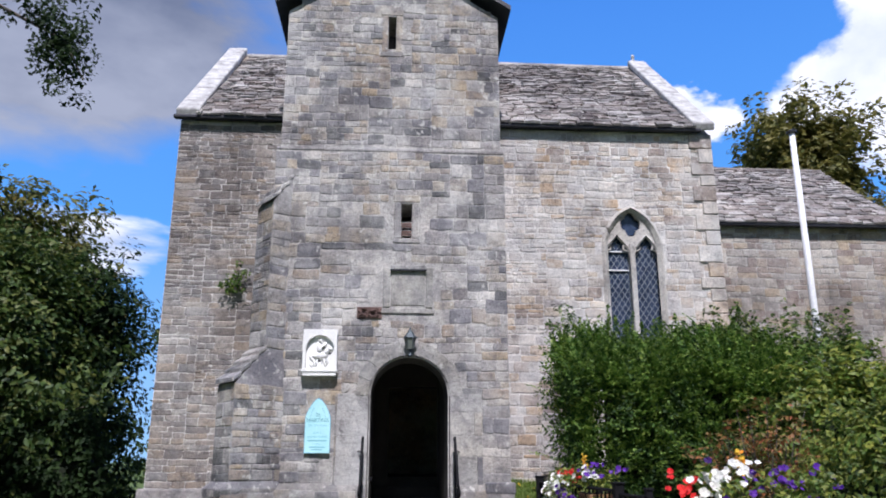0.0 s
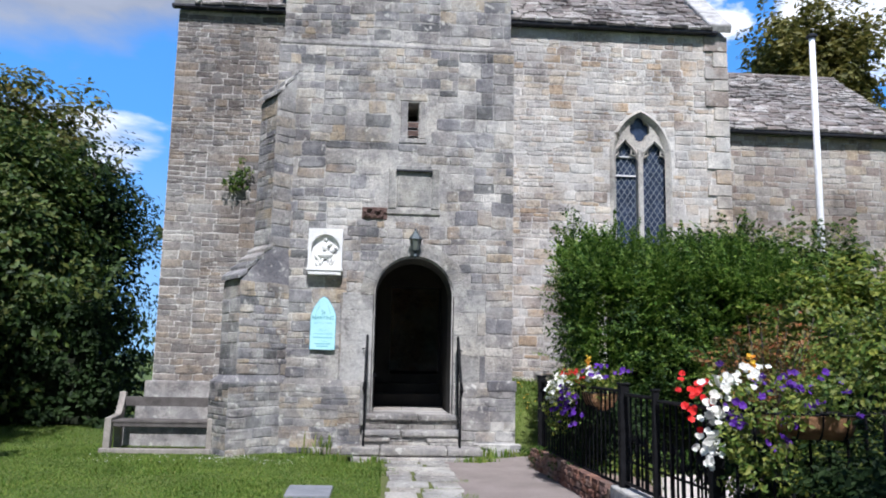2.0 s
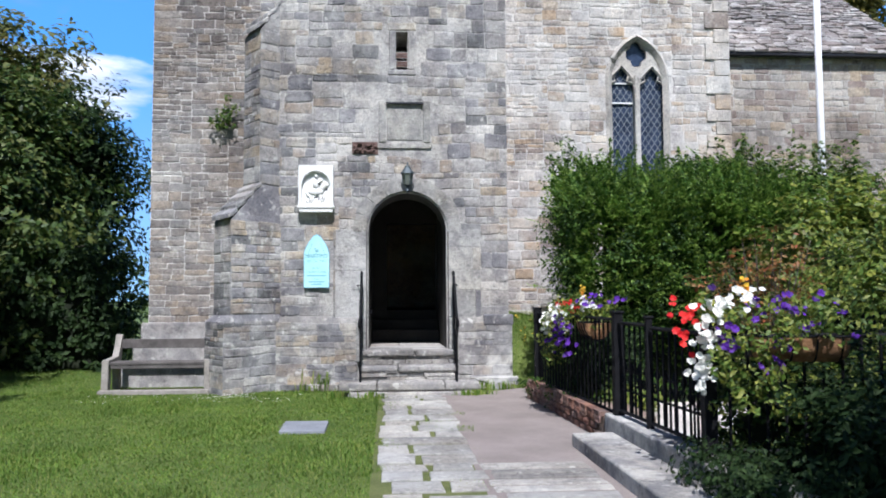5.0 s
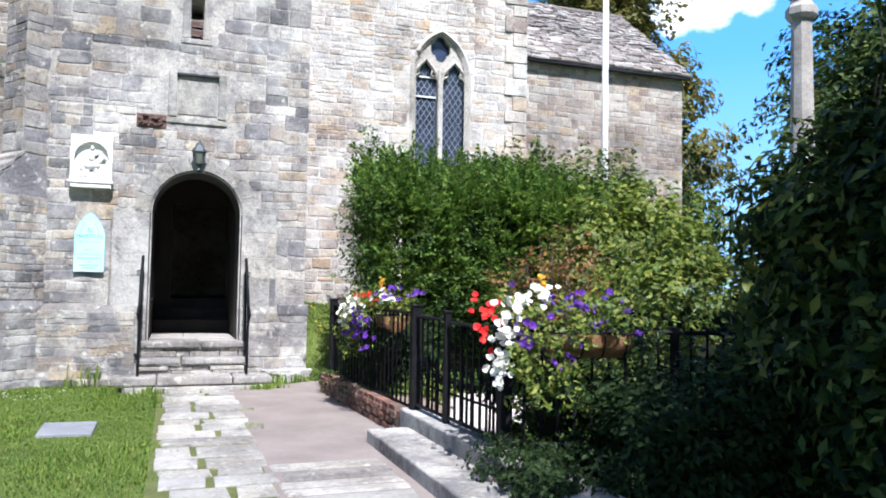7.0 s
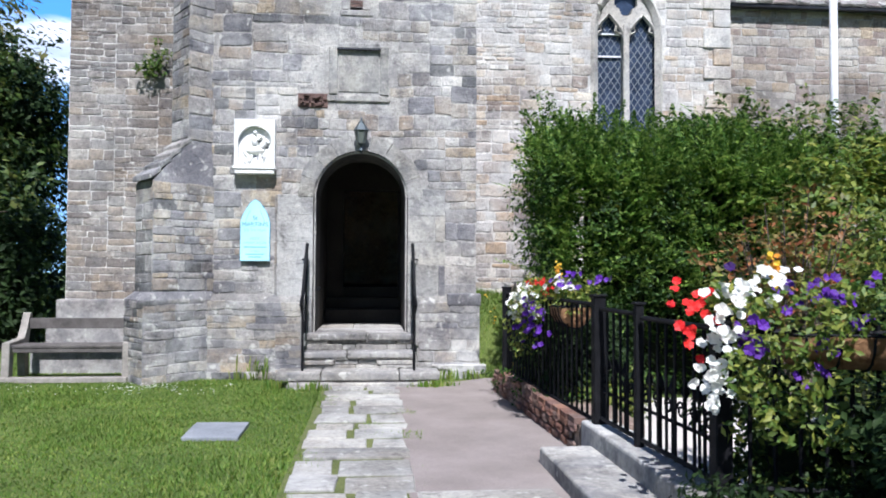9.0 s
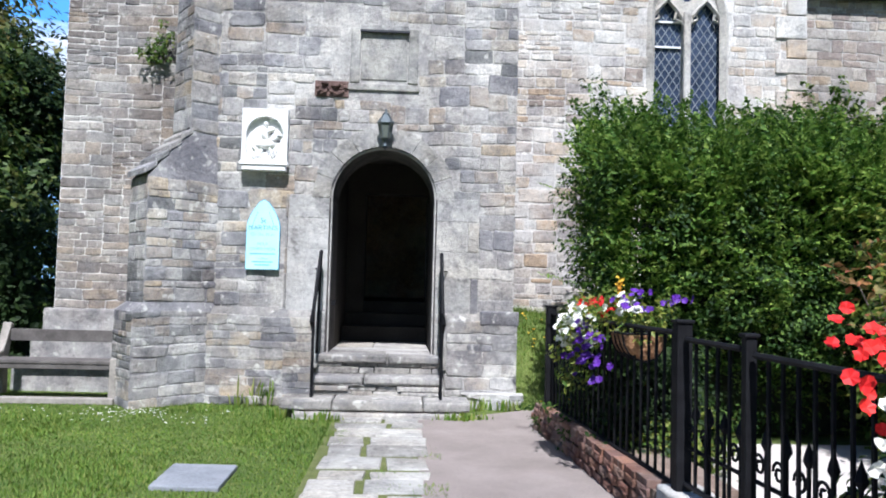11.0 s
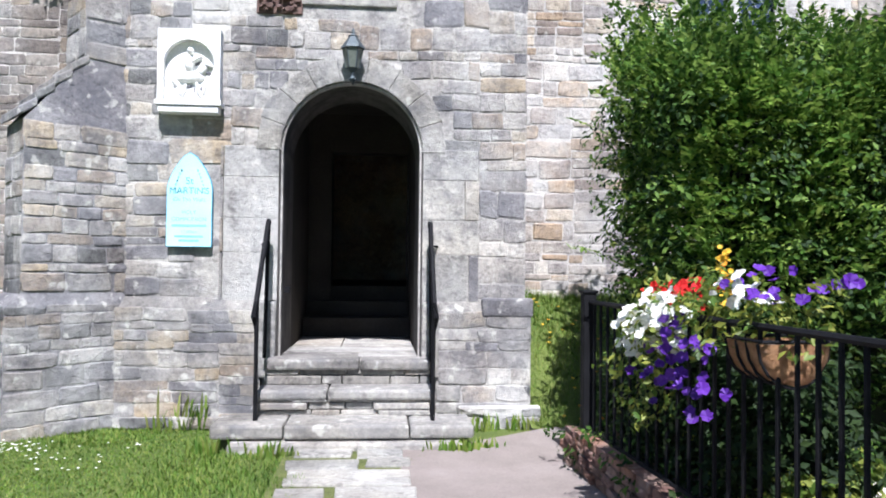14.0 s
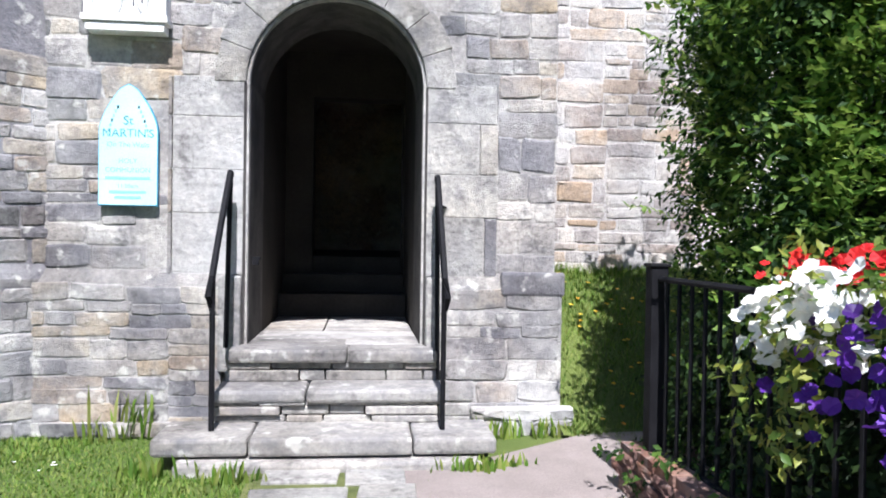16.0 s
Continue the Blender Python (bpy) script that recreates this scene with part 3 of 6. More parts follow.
part("panel", MB().box(-0.31, 0.23, 0.0, 0.04, 3.80, 4.36), M_DRESSED, tablet, "plain eroded grey panel", bevel=0.01)
for nm, b in (("frame_side", (-0.44, -0.325, 3.76, 4.42)), ("frame_side", (0.245, 0.36, 3.76, 4.42)), ("frame_top", (-0.325, 0.245, 4.375, 4.46)), ("frame_sill", (-0.46, 0.38, 3.67, 3.755))):
    part(nm, MB().box(b[0], b[1], -0.014 if nm == "frame_sill" else -0.026, 0.04, b[2], b[3]), M_DRESSED, tablet, bevel=0.012)
part("drip", MB().box(-0.33, 0.25, -0.05, -0.019, 4.365, 4.39), M_GUTTER, tablet, "dark lead drip strip")
carved = MB()
rng = random.Random(5)
carved.box(-0.85, -0.45, -0.005, 0.05, 3.58, 3.77)
for k in range(22):
    x, z, s = rng.uniform(-0.83, -0.50), rng.uniform(3.59, 3.73), rng.uniform(0.025, 0.06)
    carved.box(x, x + s, -0.03 - 0.02 * rng.random(), 0.0, z, z + s * 0.7)
carved_ob = part("carved_stone", carved, M_REDSTONE, None, "", bevel=0.008)
tagged(carved_ob, "dark eroded carved block set in the tower wall", "carving")
for k, (a, b, c, d) in enumerate((SLIT, SLIT_UP)):
    y = 0.012 if k == 0 else 0.075
    w = thing("slit_window", (a, y, c), ("narrow slit window partly blocked with red tiles" if k == 0 else "narrow slit window high in the gable"), "window", kind="structure")
    part("jamb", MB().box(a - 0.11, a - 0.003, y - 0.012, y + 0.2, c - (0.28 if k == 0 else 0.05), d + 0.02), M_TOWER, w, bevel=0.012)
    part("jamb", MB().box(b + 0.003, b + 0.11, y - 0.012, y + 0.2, c - (0.28 if k == 0 else 0.05), d + 0.02), M_TOWER, w, bevel=0.012)
    part("lintel", MB().box(a - 0.13, b + 0.13, y - 0.012, y + 0.2, d + 0.024, d + 0.15), M_TOWER, w, bevel=0.012)
    if k == 0:
        for i in range(6):
            part("tile", MB().box(a + 0.005, b - 0.005, y - 0.004 * (i % 3), y + 0.15, c - 0.28 + 0.046 * i, c - 0.243 + 0.046 * i), M_REDSTONE, w)
        part("sill", MB().box(a - 0.13, b + 0.13, y - 0.016, y + 0.2, c - 0.36, c - 0.285), M_TOWER, w, bevel=0.012)
    else:
        part("sill", MB().box(a - 0.13, b + 0.13, y - 0.016, y + 0.2, c - 0.15, c - 0.055), M_TOWER, w, bevel=0.012)

# saddleback roof of the tower
troof = MB()
cx = (TX0 + TX1) / 2
for s in (-1, 1):
    ex, ez, rz, t = cx + s * 2.08, 9.17, 10.50, 0.09
    p = [(ex, -0.12, ez), (cx, -0.12, rz), (cx, 3.75, rz), (ex, 3.75, ez)]
    q = [(x, y, z + t) for x, y, z in p]
    troof.add(p + q, [(0, 1, 2, 3) if s < 0 else (3, 2, 1, 0), (7, 6, 5, 4) if s < 0 else (4, 5, 6, 7), (0, 4, 5, 1), (0, 3, 7, 4), (3, 2, 6, 7)])
tagged(part("roof_tower", troof, M_GUTTER, None), "dark-edged saddleback roof of the tower with deep eaves", "roof", kind="structure")

# diagonal corner buttress in three stages
def buttress_plan(reach, half):
    c, d = Vector((-2.2, 0.17)), Vector((-0.80, -0.60)).normalized()
    s = Vector((-d.y, d.x))
    return [c + d * reach + s * half, c - d * 0.5 + s * half, c - d * 0.5 - s * half, c + d * reach - s * half]


butt = thing("buttress", (-2.4, -0.3, 0), "stepped diagonal stone buttress at the tower corner", "buttress", kind="structure")
STAGES = ((-0.2, 1.02, 0.80, 0.32), (1.12, 2.52, 0.68, 0.29), (3.08, 5.46, 0.23, 0.27))
for k, (z0, z1, reach, half) in enumerate(STAGES):
    plan = [tuple(p) for p in buttress_plan(reach, half)]
    body = MB().prism(plan, z0, z1)
    top_reach, top_half, top_z = ((0.68, 0.29, 1.12), (0.23, 0.27, 3.08), (-0.15, 0.27, 6.05))[k]
    body.prism(plan, z1, top_z, [tuple(p) for p in buttress_plan(top_reach, top_half)])
    stage = part("stage", body, M_TOWER, butt)
    P = [Vector(p) for p in plan]
    for j, (a, b) in enumerate(((P[3], P[0]), (P[0], P[1]), (P[2], P[3]))):
        stones(60 + 10 * k + j, stage, tuple(a), tuple(b - a), (b - a).length, max(z0, -0.05), z1, (0.09, 0.24) if k else (0.08, 0.17), (0.2, 0.5), lambda u, z, w, h: True,
               T_MESH, M_TOWER_J, (-2.3, -0.6, 1.0), 60 if j < 2 else 0)
    if k:
        lo, hi = buttress_plan(reach + 0.05, half + 0.012), buttress_plan(top_reach - 0.02, top_half + 0.012)
        n_slab = 4 if k == 1 else 3
        for i in range(n_slab):
            f0, f1 = i / n_slab, (i + 1.1) / n_slab
            q = []
            for f, lift in ((f0, 0.0), (f1, 0.0)):
                for side in (0, 3):
                    pt = lo[side].lerp(hi[side], f)
                    q.append((pt.x, pt.y, z1 + (top_z - z1) * (0.35 * f0 + 0.65 * f) + 0.01))
            up = [(x, y, z + 0.075) for x, y, z in q]
            part("weathering_slab", MB().add(q + up, [(0, 1, 3, 2), (4, 6, 7, 5), (0, 4, 5, 1), (2, 3, 7, 6), (0, 2, 6, 4), (1, 5, 7, 3)]), M_TOWER, stage, bevel=0.012)

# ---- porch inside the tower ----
# walls, ceiling, inner steps and nave floor carry painted shade in their colour
structure("wall_porch_west", MB().box(-0.95, -0.602, 0.755, 2.495, 0.3, 3.4), M_DARK, "plaster side wall of the porch passage darkened for shade", "wall")
structure("wall_porch_east", MB().box(0.602, 0.95, 0.755, 2.495, 0.3, 3.4), M_DARK, "plaster side wall of the porch passage darkened for shade", "wall")
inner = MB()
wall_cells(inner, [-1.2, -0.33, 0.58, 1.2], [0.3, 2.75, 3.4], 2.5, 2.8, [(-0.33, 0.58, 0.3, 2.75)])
structure("wall_porch_inner", inner, M_DARK, "wall with the inner church doorway darkened for shade", "wall")
structure("ceiling_porch", MB().box(-0.95, 0.95, 0.755, 2.5, 3.2, 3.35), M_DARK, "porch ceiling darkened for shade", "ceiling")
for k, (x0, x1, y0, y1) in enumerate(((-0.6, -0.12, 0.305, 0.95), (-0.115, 0.6, 0.305, 1.1), (-0.6, -0.12, 0.955, 1.9), (-0.115, 0.6, 1.105, 1.9))):
    tagged(part("floor_flag", MB().box(x0, x1 - 0.004, y0, y1, 0.3, 0.575), M_STEP, None, "", bevel=0.008), "worn buff stone flag of the porch floor", "floor", "porch flags", "structure")
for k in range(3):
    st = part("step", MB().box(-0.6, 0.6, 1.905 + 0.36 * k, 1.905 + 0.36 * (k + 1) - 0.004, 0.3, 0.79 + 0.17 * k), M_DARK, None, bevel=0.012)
    tagged(st, "worn stone step inside the porch darkened for shade", "step", "porch steps", "structure")
structure("floor_nave", MB().box(-4, 5.4, 2.99, 7.6, 0.3, 1.12), M_DARK, "stone floor of the church darkened for shade", "floor")
door_frame = thing("hinge_pin", (-0.59, 0.2, 1.2), "rusty iron bracket on the porch jamb", "bracket")
part("pin", MB().box(-0.598, -0.55, 0.2, 0.24, 1.12, 1.16).box(-0.598, -0.54, 0.2, 0.23, 1.16, 1.18), M_IRON, door_frame)

# ---- nave ----
NX0, NX1, NY, NE = -4.22, 5.68, 1.1, 7.42
WX0, WX1, WZ0, WSP, WAP = 3.52, 4.56, 3.3, 5.12, 5.90
nave = MB()
wall_cells(nave, [NX0, TX0 + 0.02, 1.5, WX0, WX1, NX1], [-0.2, WZ0, WSP, 6.05, NE], NY + 0.012, NY + 0.8,
           [(TX0 + 0.02, 1.5, -0.2, 3.35), (TX0 + 0.02, 1.5, -0.2, WZ0), (WX0, WX1, WZ0, WSP), (WX0, WX1, WSP, 6.05)])
WC = (WX0 + WX1) / 2


def pointed(half, zs, za, k=10, ogee=0.0):
    """Left to right outline of a pointed arch about x = 0."""
    left = []
    rise = za - zs
    rad = (half * half + rise * rise) / (2 * half)
    for i in range(k + 1):
        f = i / k
        a = f * math.asin(rise / rad)
        x, z = -half + rad * (1 - math.cos(a)), zs + rad * math.sin(a)
        if ogee:
            x = -half + half * (1 - math.cos(f * math.pi / 2)) ** 0.9
            z = zs + rise * ((1 - ogee) * math.sin(f * math.pi / 2) + ogee * f * f * f)
        left.append((x, z))
    return left + [(-x, z) for x, z in left[-2::-1]]


arch_fill(nave, [(WC + x, z) for x, z in pointed(0.52, WSP, WAP)], 6.05, NY + 0.012, NY + 0.8)
wall_n = structure("wall_nave", nave, M_LIME, "buff and grey rubble stone wall of the nave", "wall")
ends = MB()
ends.box(NX0, NX0 + 0.7, NY + 0.805, 7.9, -0.2, NE).box(NX1 - 0.7, NX1, NY + 0.805, 7.9, -0.2, NE).box(NX0 + 0.705, NX1 - 0.705, 7.3, 7.9, -0.2, NE)
RY, RZ = 4.5, 10.62
for x0, x1 in ((NX0, NX0 + 0.4), (NX1 - 0.4, NX1)):
    g = [(NY + 0.02, NE + 0.002), (7.9, NE + 0.002), (RY, RZ + 0.08)]
    ends.add([(x0, y, z) for y, z in g] + [(x1, y, z) for y, z in g], [(0, 2, 1), (3, 4, 5), (0, 1, 4, 3), (1, 2, 5, 4), (2, 0, 3, 5)])
structure("wall_nave_ends", ends, M_NAVE_J, "stone gable ends and back wall of the nave", "wall")
# same near-black painted shade as in the porch
structure("ceiling_nave", MB().box(NX0 + 0.7, NX1 - 0.7, NY + 0.8, 7.3, NE - 0.1, NE - 0.02), M_DARK, "ceiling over the church darkened for shade", "ceiling")
stones(80, wall_n, (TX1, NY + 0.012), (1, 0), NX1 - TX1, -0.05, NE - 0.05, (0.08, 0.19), (0.14, 0.42),
       lambda u, z, w, h: not (WX0 - 0.12 < u + TX1 < WX1 + 0.12 and 3.1 < z < WSP) and not (abs(u + TX1 - WC) < 0.66 - max(0, z - WSP) * 0.62 and WSP - 0.05 < z < 6.15), N_MESH, M_NAVE_J, (2.3, 1.1, 1.0), 300, joint=0.014)
stones(81, wall_n, (NX0, NY + 0.012), (1, 0), TX0 - NX0 + 0.1, 0.95, NE - 0.05, (0.07, 0.15), (0.16, 0.45), lambda u, z, w, h: True, [block_mesh(s + 140, "stone", M_WEST) for s in range(10)], M_WEST_J, (-3.2, 1, 2), 120)
base = MB()
for i, (z0, z1, dd) in enumerate(((-0.2, 0.3, 0.42), (0.3, 0.62, 0.24), (0.62, 0.98, 0.12))):
    base.box(NX0 - dd * 0.7, TX0 + 0.2, NY - dd, NY + 0.01, z0, z1)
part("plinth", base, M_TOWER, wall_n, "stepped rough stone plinth", bevel=0.03)
z = 0.0
k = 0
rng = random.Random(9)
while z < NE - 0.2:
    h = rng.uniform(0.2, 0.34)
    part("quoin", MB().box(NX1 - (0.42 if k % 2 else 0.26), NX1 + 0.02, NY - 0.022, NY + 0.3, z, z + h - 0.012), M_NAVE, wall_n, bevel=0.015)
    z += h
    k += 1

# traceried window
win = thing("window_1", (WC, NY, WZ0), "two-light pointed stone window with a quatrefoil and leaded glass", "window", kind="structure")
frame_o = [(WC - 0.52, WZ0), *[(WC + x, z) for x, z in pointed(0.52, WSP, WAP)], (WC + 0.52, WZ0)]


def outline_tube(pts, y, r, k=4, closed=False):
    return MB().tube([(x, y, z) for x, z in pts], r, k, closed)


part("frame", outline_tube(frame_o, NY + 0.03, 0.07), M_WINDOW, win, "pale dressed stone frame")
part("mullion", MB().box(WC - 0.05, WC + 0.05, NY + 0.0, NY + 0.16, WZ0, WSP + 0.12), M_WINDOW, win, bevel=0.03)
part("sill", MB().box(WX0 - 0.1, WX1 + 0.1, NY - 0.06, NY + 0.3, WZ0 - 0.14, WZ0), M_WINDOW, win, bevel=0.02)
QZ = 5.60


def polyline_z(pts, x):
    for (xa, za), (xb, zb) in zip(pts, pts[1:]):
        if xa <= x <= xb and xb > xa:
            return za + (zb - za) * (x - xa) / (xb - xa)
    return None


def in_quatrefoil(x, z):
    return any(math.hypot(x - a, (z - QZ - b) / 1.2) < 0.098 for a, b in ((0.092, 0), (-0.092, 0), (0, 0.115), (0, -0.115), (0, 0)))


# pierced stone plate above the two lights
head = pointed(0.235, WSP - 0.08, WSP + 0.27, 8, 0.35)
big = pointed(0.52, WSP, WAP, 16)
plate = MB()
steps_x, steps_z = 52, 44
for i in range(steps_x):
    x0, x1 = -0.52 + 1.04 * i / steps_x, -0.52 + 1.04 * (i + 1) / steps_x
    x = (x0 + x1) / 2
    top = polyline_z(big, x)
    low = polyline_z([(a + math.copysign(0.27, x), b) for a, b in head], x) or WSP - 0.08
    run = None
    for k in range(steps_z + 1):
        z = low + (top - low) * k / steps_z
        solid = k < steps_z and not in_quatrefoil(x, z + (top - low) / steps_z / 2)
        if solid and run is None:
            run = z
        if not solid and run is not None:
            if z - run > 0.004:
                plate.box(WC + x0, WC + x1, NY + 0.05, NY + 0.12, run, z)
            run = None
part("tracery", plate, M_WINDOW, win, "pierced stone tracery plate")
for s in (-1, 1):
    c = WC + s * 0.27
    part("light_head", outline_tube([(c + x, z) for x, z in head], NY + 0.055, 0.03), M_WINDOW, win)
    for q in (-1, 1):
        part("cusp", outline_tube([(c + q * 0.21, WSP - 0.04), (c + q * 0.11, WSP + 0.01), (c + q * 0.13, WSP + 0.1)], NY + 0.07, 0.022), M_WINDOW, win)
    pane = part("pane", MB().box(c - 0.22, c + 0.22, NY + 0.14, NY + 0.15, WZ0, WSP + 0.27), M_GLASS, win)
    lead = MB()
    for i in range(-4, 16):
        for d in (-1, 1):
            z = WZ0 + i * 0.165
            x0, z0, x1, z1 = -0.22, z, 0.22, z + 0.66
            if z0 < WZ0:
                f = (WZ0 - z0) / (z1 - z0)
                x0, z0 = x0 + 0.44 * f, WZ0
            if z1 > WSP + 0.2:
                f = (WSP + 0.2 - z0) / (z1 - z0)
                if f <= 0.02:
                    continue
                x1, z1 = x0 + (x1 - x0) * f, WSP + 0.2
            if z1 - z0 > 0.03:
                lead.tube([(c + d * x0, NY + 0.135, z0), (c + d * x1, NY + 0.135, z1)], 0.0075, 3)
    part("leading", lead, M_LEAD, pane, "diamond lattice of lead cames")
for z in (5.08, 4.73):
    part("vent_bar", MB().box(WC - 0.48, WC - 0.06, NY + 0.10, NY + 0.13, z, z + 0.025), M_POLE, win, "pale metal vent bar")
part("pane", MB().box(WC - 0.24, WC + 0.24, NY + 0.14, NY + 0.15, 5.41, 5.86), M_GLASS, win)

# ---- stone-slated roofs ----
def slate_roof(name, label, x0, x1, ye, ze, yr, zr, seed, limit, first=0.17, last=0.10):
    deck = MB()
    t = 0.06
    deck.add([(x0, ye, ze), (x1, ye, ze), (x1, yr, zr), (x0, yr, zr), (x0, ye, ze - t), (x1, ye, ze - t), (x1, yr, zr - t), (x0, yr, zr - t)],
             [(0, 1, 2, 3), (7, 6, 5, 4), (0, 4, 5, 1), (1, 5, 6, 2), (3, 7, 4, 0)])
    back = 2 * yr - ye
    deck.add([(x0, yr, zr), (x1, yr, zr), (x1, back, ze), (x0, back, ze)], [(0, 1, 2, 3)])
    roof = tagged(part(name, deck, M_SLATE_J, None), label, "roof", kind="structure")
    run = math.hypot(yr - ye, zr - ze)
    dy, dz = (yr - ye) / run, (zr - ze) / run
    r = random.Random(seed)
    specs, s = [], -0.05
    while s < run - 0.04:
        f = s / run
        h = (first + (last - first) * f) * r.uniform(0.9, 1.1)
        x = x0 - r.random() * 0.3
        while x < x1:
            w = r.uniform(0.18, 0.42)
            a, b = max(x, x0), min(x + w, x1)
            if b - a > 0.06:
                lift = 0.035 + r.random() * 0.03
                tilt = 0.15
                c = Vector(((a + b) / 2, ye + dy * (s + h / 2), ze + dz * (s + h / 2))) + Vector((0, -dz, dy)) * lift * 0.3
                up = Vector((0, dy, dz)) + Vector((0, -dz, dy)) * -tilt
                nrm = Vector((0, -dz, dy))
                skew = r.uniform(-0.02, 0.02)
                m = Matrix(((b - a - 0.008, 0, skew * h, c.x), (0, -nrm.y * lift, up.y * h * 1.25, c.y + r.uniform(-0.004, 0.004)), (0, -nrm.z * lift, up.z * h * 1.25, c.z + r.uniform(-0.006, 0.006)), (0, 0, 0, 1)))
                specs.append((c.z + abs(c.x - 3) * 0.1, m))
            x += w
        s += h
    return roof, specs


SL_MESH = [block_mesh(s + 60, "slate", M_SLATE, 0.03, 0.4) for s in range(6)]
roof_n, specs_n = slate_roof("roof_nave", "mossy brown-grey stone-slated nave roof", NX0 + 0.3, NX1 - 0.3, NY - 0.11, NE + 0.08, RY, RZ, 3, 300)
for nm, x0, x1 in (("gable_coping", NX0 - 0.06, NX0 + 0.36), ("gable_coping", NX1 - 0.36, NX1 + 0.06)):
    cp = MB()
    n = 7
    for i in range(n):
        f0, f1 = i / n, (i + 1) / n - 0.004
        y0, y1 = NY - 0.12 + (RY - NY + 0.12) * f0, NY - 0.12 + (RY - NY + 0.12) * f1
        z0, z1 = NE + 0.02 + (RZ + 0.1 - NE) * f0, NE + 0.02 + (RZ + 0.1 - NE) * f1
        p = [(x0, y0, z0), (x1, y0, z0), (x1, y1, z1), (x0, y1, z1)]
        cp.add(p + [(x, y - 0.06, z + 0.14) for x, y, z in p], [(3, 2, 1, 0), (4, 5, 6, 7), (0, 1, 5, 4), (1, 2, 6, 5), (2, 3, 7, 6), (3, 0, 4, 7)])
    part(nm, cp, M_COPING, roof_n, "pale lichen-covered stone coping", bevel=0.03)
part("ridge", MB().tube([(NX0 + 0.3, RY, RZ + 0.03), (NX1 - 0.3, RY, RZ + 0.03)], 0.09, 8), M_SLATE, roof_n, "stone ridge tiles")
part("finial", MB().lathe([(0.05, 0), (0.07, 0.06), (0.03, 0.12), (0.05, 0.18), (0.01, 0.26)], 8, (NX1 - 0.2, RY, RZ + 0.2)), M_COPING, roof_n, "small stone finial")
gut = thing("gutter", (0, NY - 0.3, NE), "dark painted gutter under the nave eaves", "gutter")
for x0, x1 in ((NX0 - 0.1, TX0 - 0.02), (TX1 + 0.02, NX1 - 0.2)):
    part("trough", MB().box(x0, x1, NY - 0.15, NY - 0.03, NE - 0.01, NE + 0.06), M_GUTTER, gut, bevel=0.02)

# ---- chancel ----
CX0, CX1, CY, CE = NX1 + 0.02, 10.0, 2.3, 5.98
ch = MB()
ch.box(CX0, CX1, CY + 0.012, CY + 0.7, -0.2, CE).box(CX0, CX1, 6.8, 7.5, -0.2, CE).box(CX1 - 0.6, CX1, CY + 0.7, 6.8, -0.2, CE)
CRY, CRZ = 4.9, 8.2
ch.add([(x, y, z) for x in (CX1 - 0.35, CX1) for y, z in ((CY + 0.02, CE), (7.5, CE), (CRY, CRZ - 0.06))], [(0, 2, 1), (3, 4, 5), (0, 1, 4, 3), (1, 2, 5, 4), (2, 0, 3, 5)])
wall_c = structure("wall_chancel", ch, M_MORTAR, "buff rubble stone wall of the lower chancel", "wall")
stones(90, wall_c, (CX0, CY + 0.012), (1, 0), CX1 - CX0, 2.0, CE - 0.02, (0.08, 0.19), (0.14, 0.42), lambda u, z, w, h: True, [block_mesh(s + 120, "stone", M_CHANCEL) for s in range(6)], M_CHANCEL_J, (8, 2, 4), 160)
roof_c, specs_c = slate_roof("roof_chancel", "grey and brown stone-slated chancel roof", CX0, CX1 + 0.12, CY - 0.12, CE + 0.06, CRY, CRZ, 8, 120)
part("ridge", MB().tube([(CX0, CRY, CRZ + 0.03), (CX1 + 0.1, CRY, CRZ + 0.03)], 0.08, 8), M_SLATE, roof_c, "stone ridge tiles")
gut2 = thing("gutter", (8, CY - 0.3, CE), "dark gutter and downpipe on the chancel", "gutter")
part("trough", MB().box(CX0, CX1 + 0.1, CY - 0.17, CY - 0.05, CE - 0.03, CE + 0.04), M_GUTTER, gut2, bevel=0.02)
part("downpipe", MB().tube([(CX0 + 0.12, CY - 0.26, CE - 0.05), (CX0 + 0.12, CY - 0.26, CE - 0.15), (CX0 + 0.1, CY - 0.06, CE - 0.4), (CX0 + 0.1, CY - 0.06, -0.02)], 0.035, 8), M_GUTTER, gut2)

# ---- steps and handrails ----
steps = thing("entrance_steps", (0, -0.5, 0), "worn grey stone steps up to the tower doorway", "steps")
rng = random.Random(12)


def tread(x0, x1, y0, y1, z0, z1, cuts):
    xs = [x0, *cuts, x1]
    for a, b in zip(xs, xs[1:]):
        dz = rng.uniform(-0.006, 0.006)
        dy = rng.uniform(-0.015, 0.015)
        part("tread", MB().box(a + 0.004, b - 0.004, y0 + dy, y1, z0, z1 + dz), M_STEP, steps, bevel=0.022)


part("footing", MB().box(-0.85, 0.9, -1.0, -0.5, -0.2, 0.045), M_STEP, steps, "crumbling stone footing", bevel=0.02)
tread(-1.0, 1.0, -0.92, -0.45, 0.06, 0.165, (-0.45, 0.5))
for y0, z0, z1, half, seed in ((-0.53, 0.16, 0.295, 0.72, 1), (-0.23, 0.365, 0.495, 0.70, 2)):
    rs = random.Random(seed)
    z = z0
    while z < z1 - 0.02:
        h = min(rs.uniform(0.045, 0.08), z1 - z)
        x = -half
        while x < half - 0.03:
            w = min(rs.uniform(0.14, 0.5), half - x)
            part("riser_stone", MB().box(x + 0.004, x + w - 0.004, y0 + rs.uniform(-0.02, 0.02), y0 + 0.3, z + 0.003, z + h - 0.003), M_STEP, steps, bevel=0.010)
            x += w
        z += h
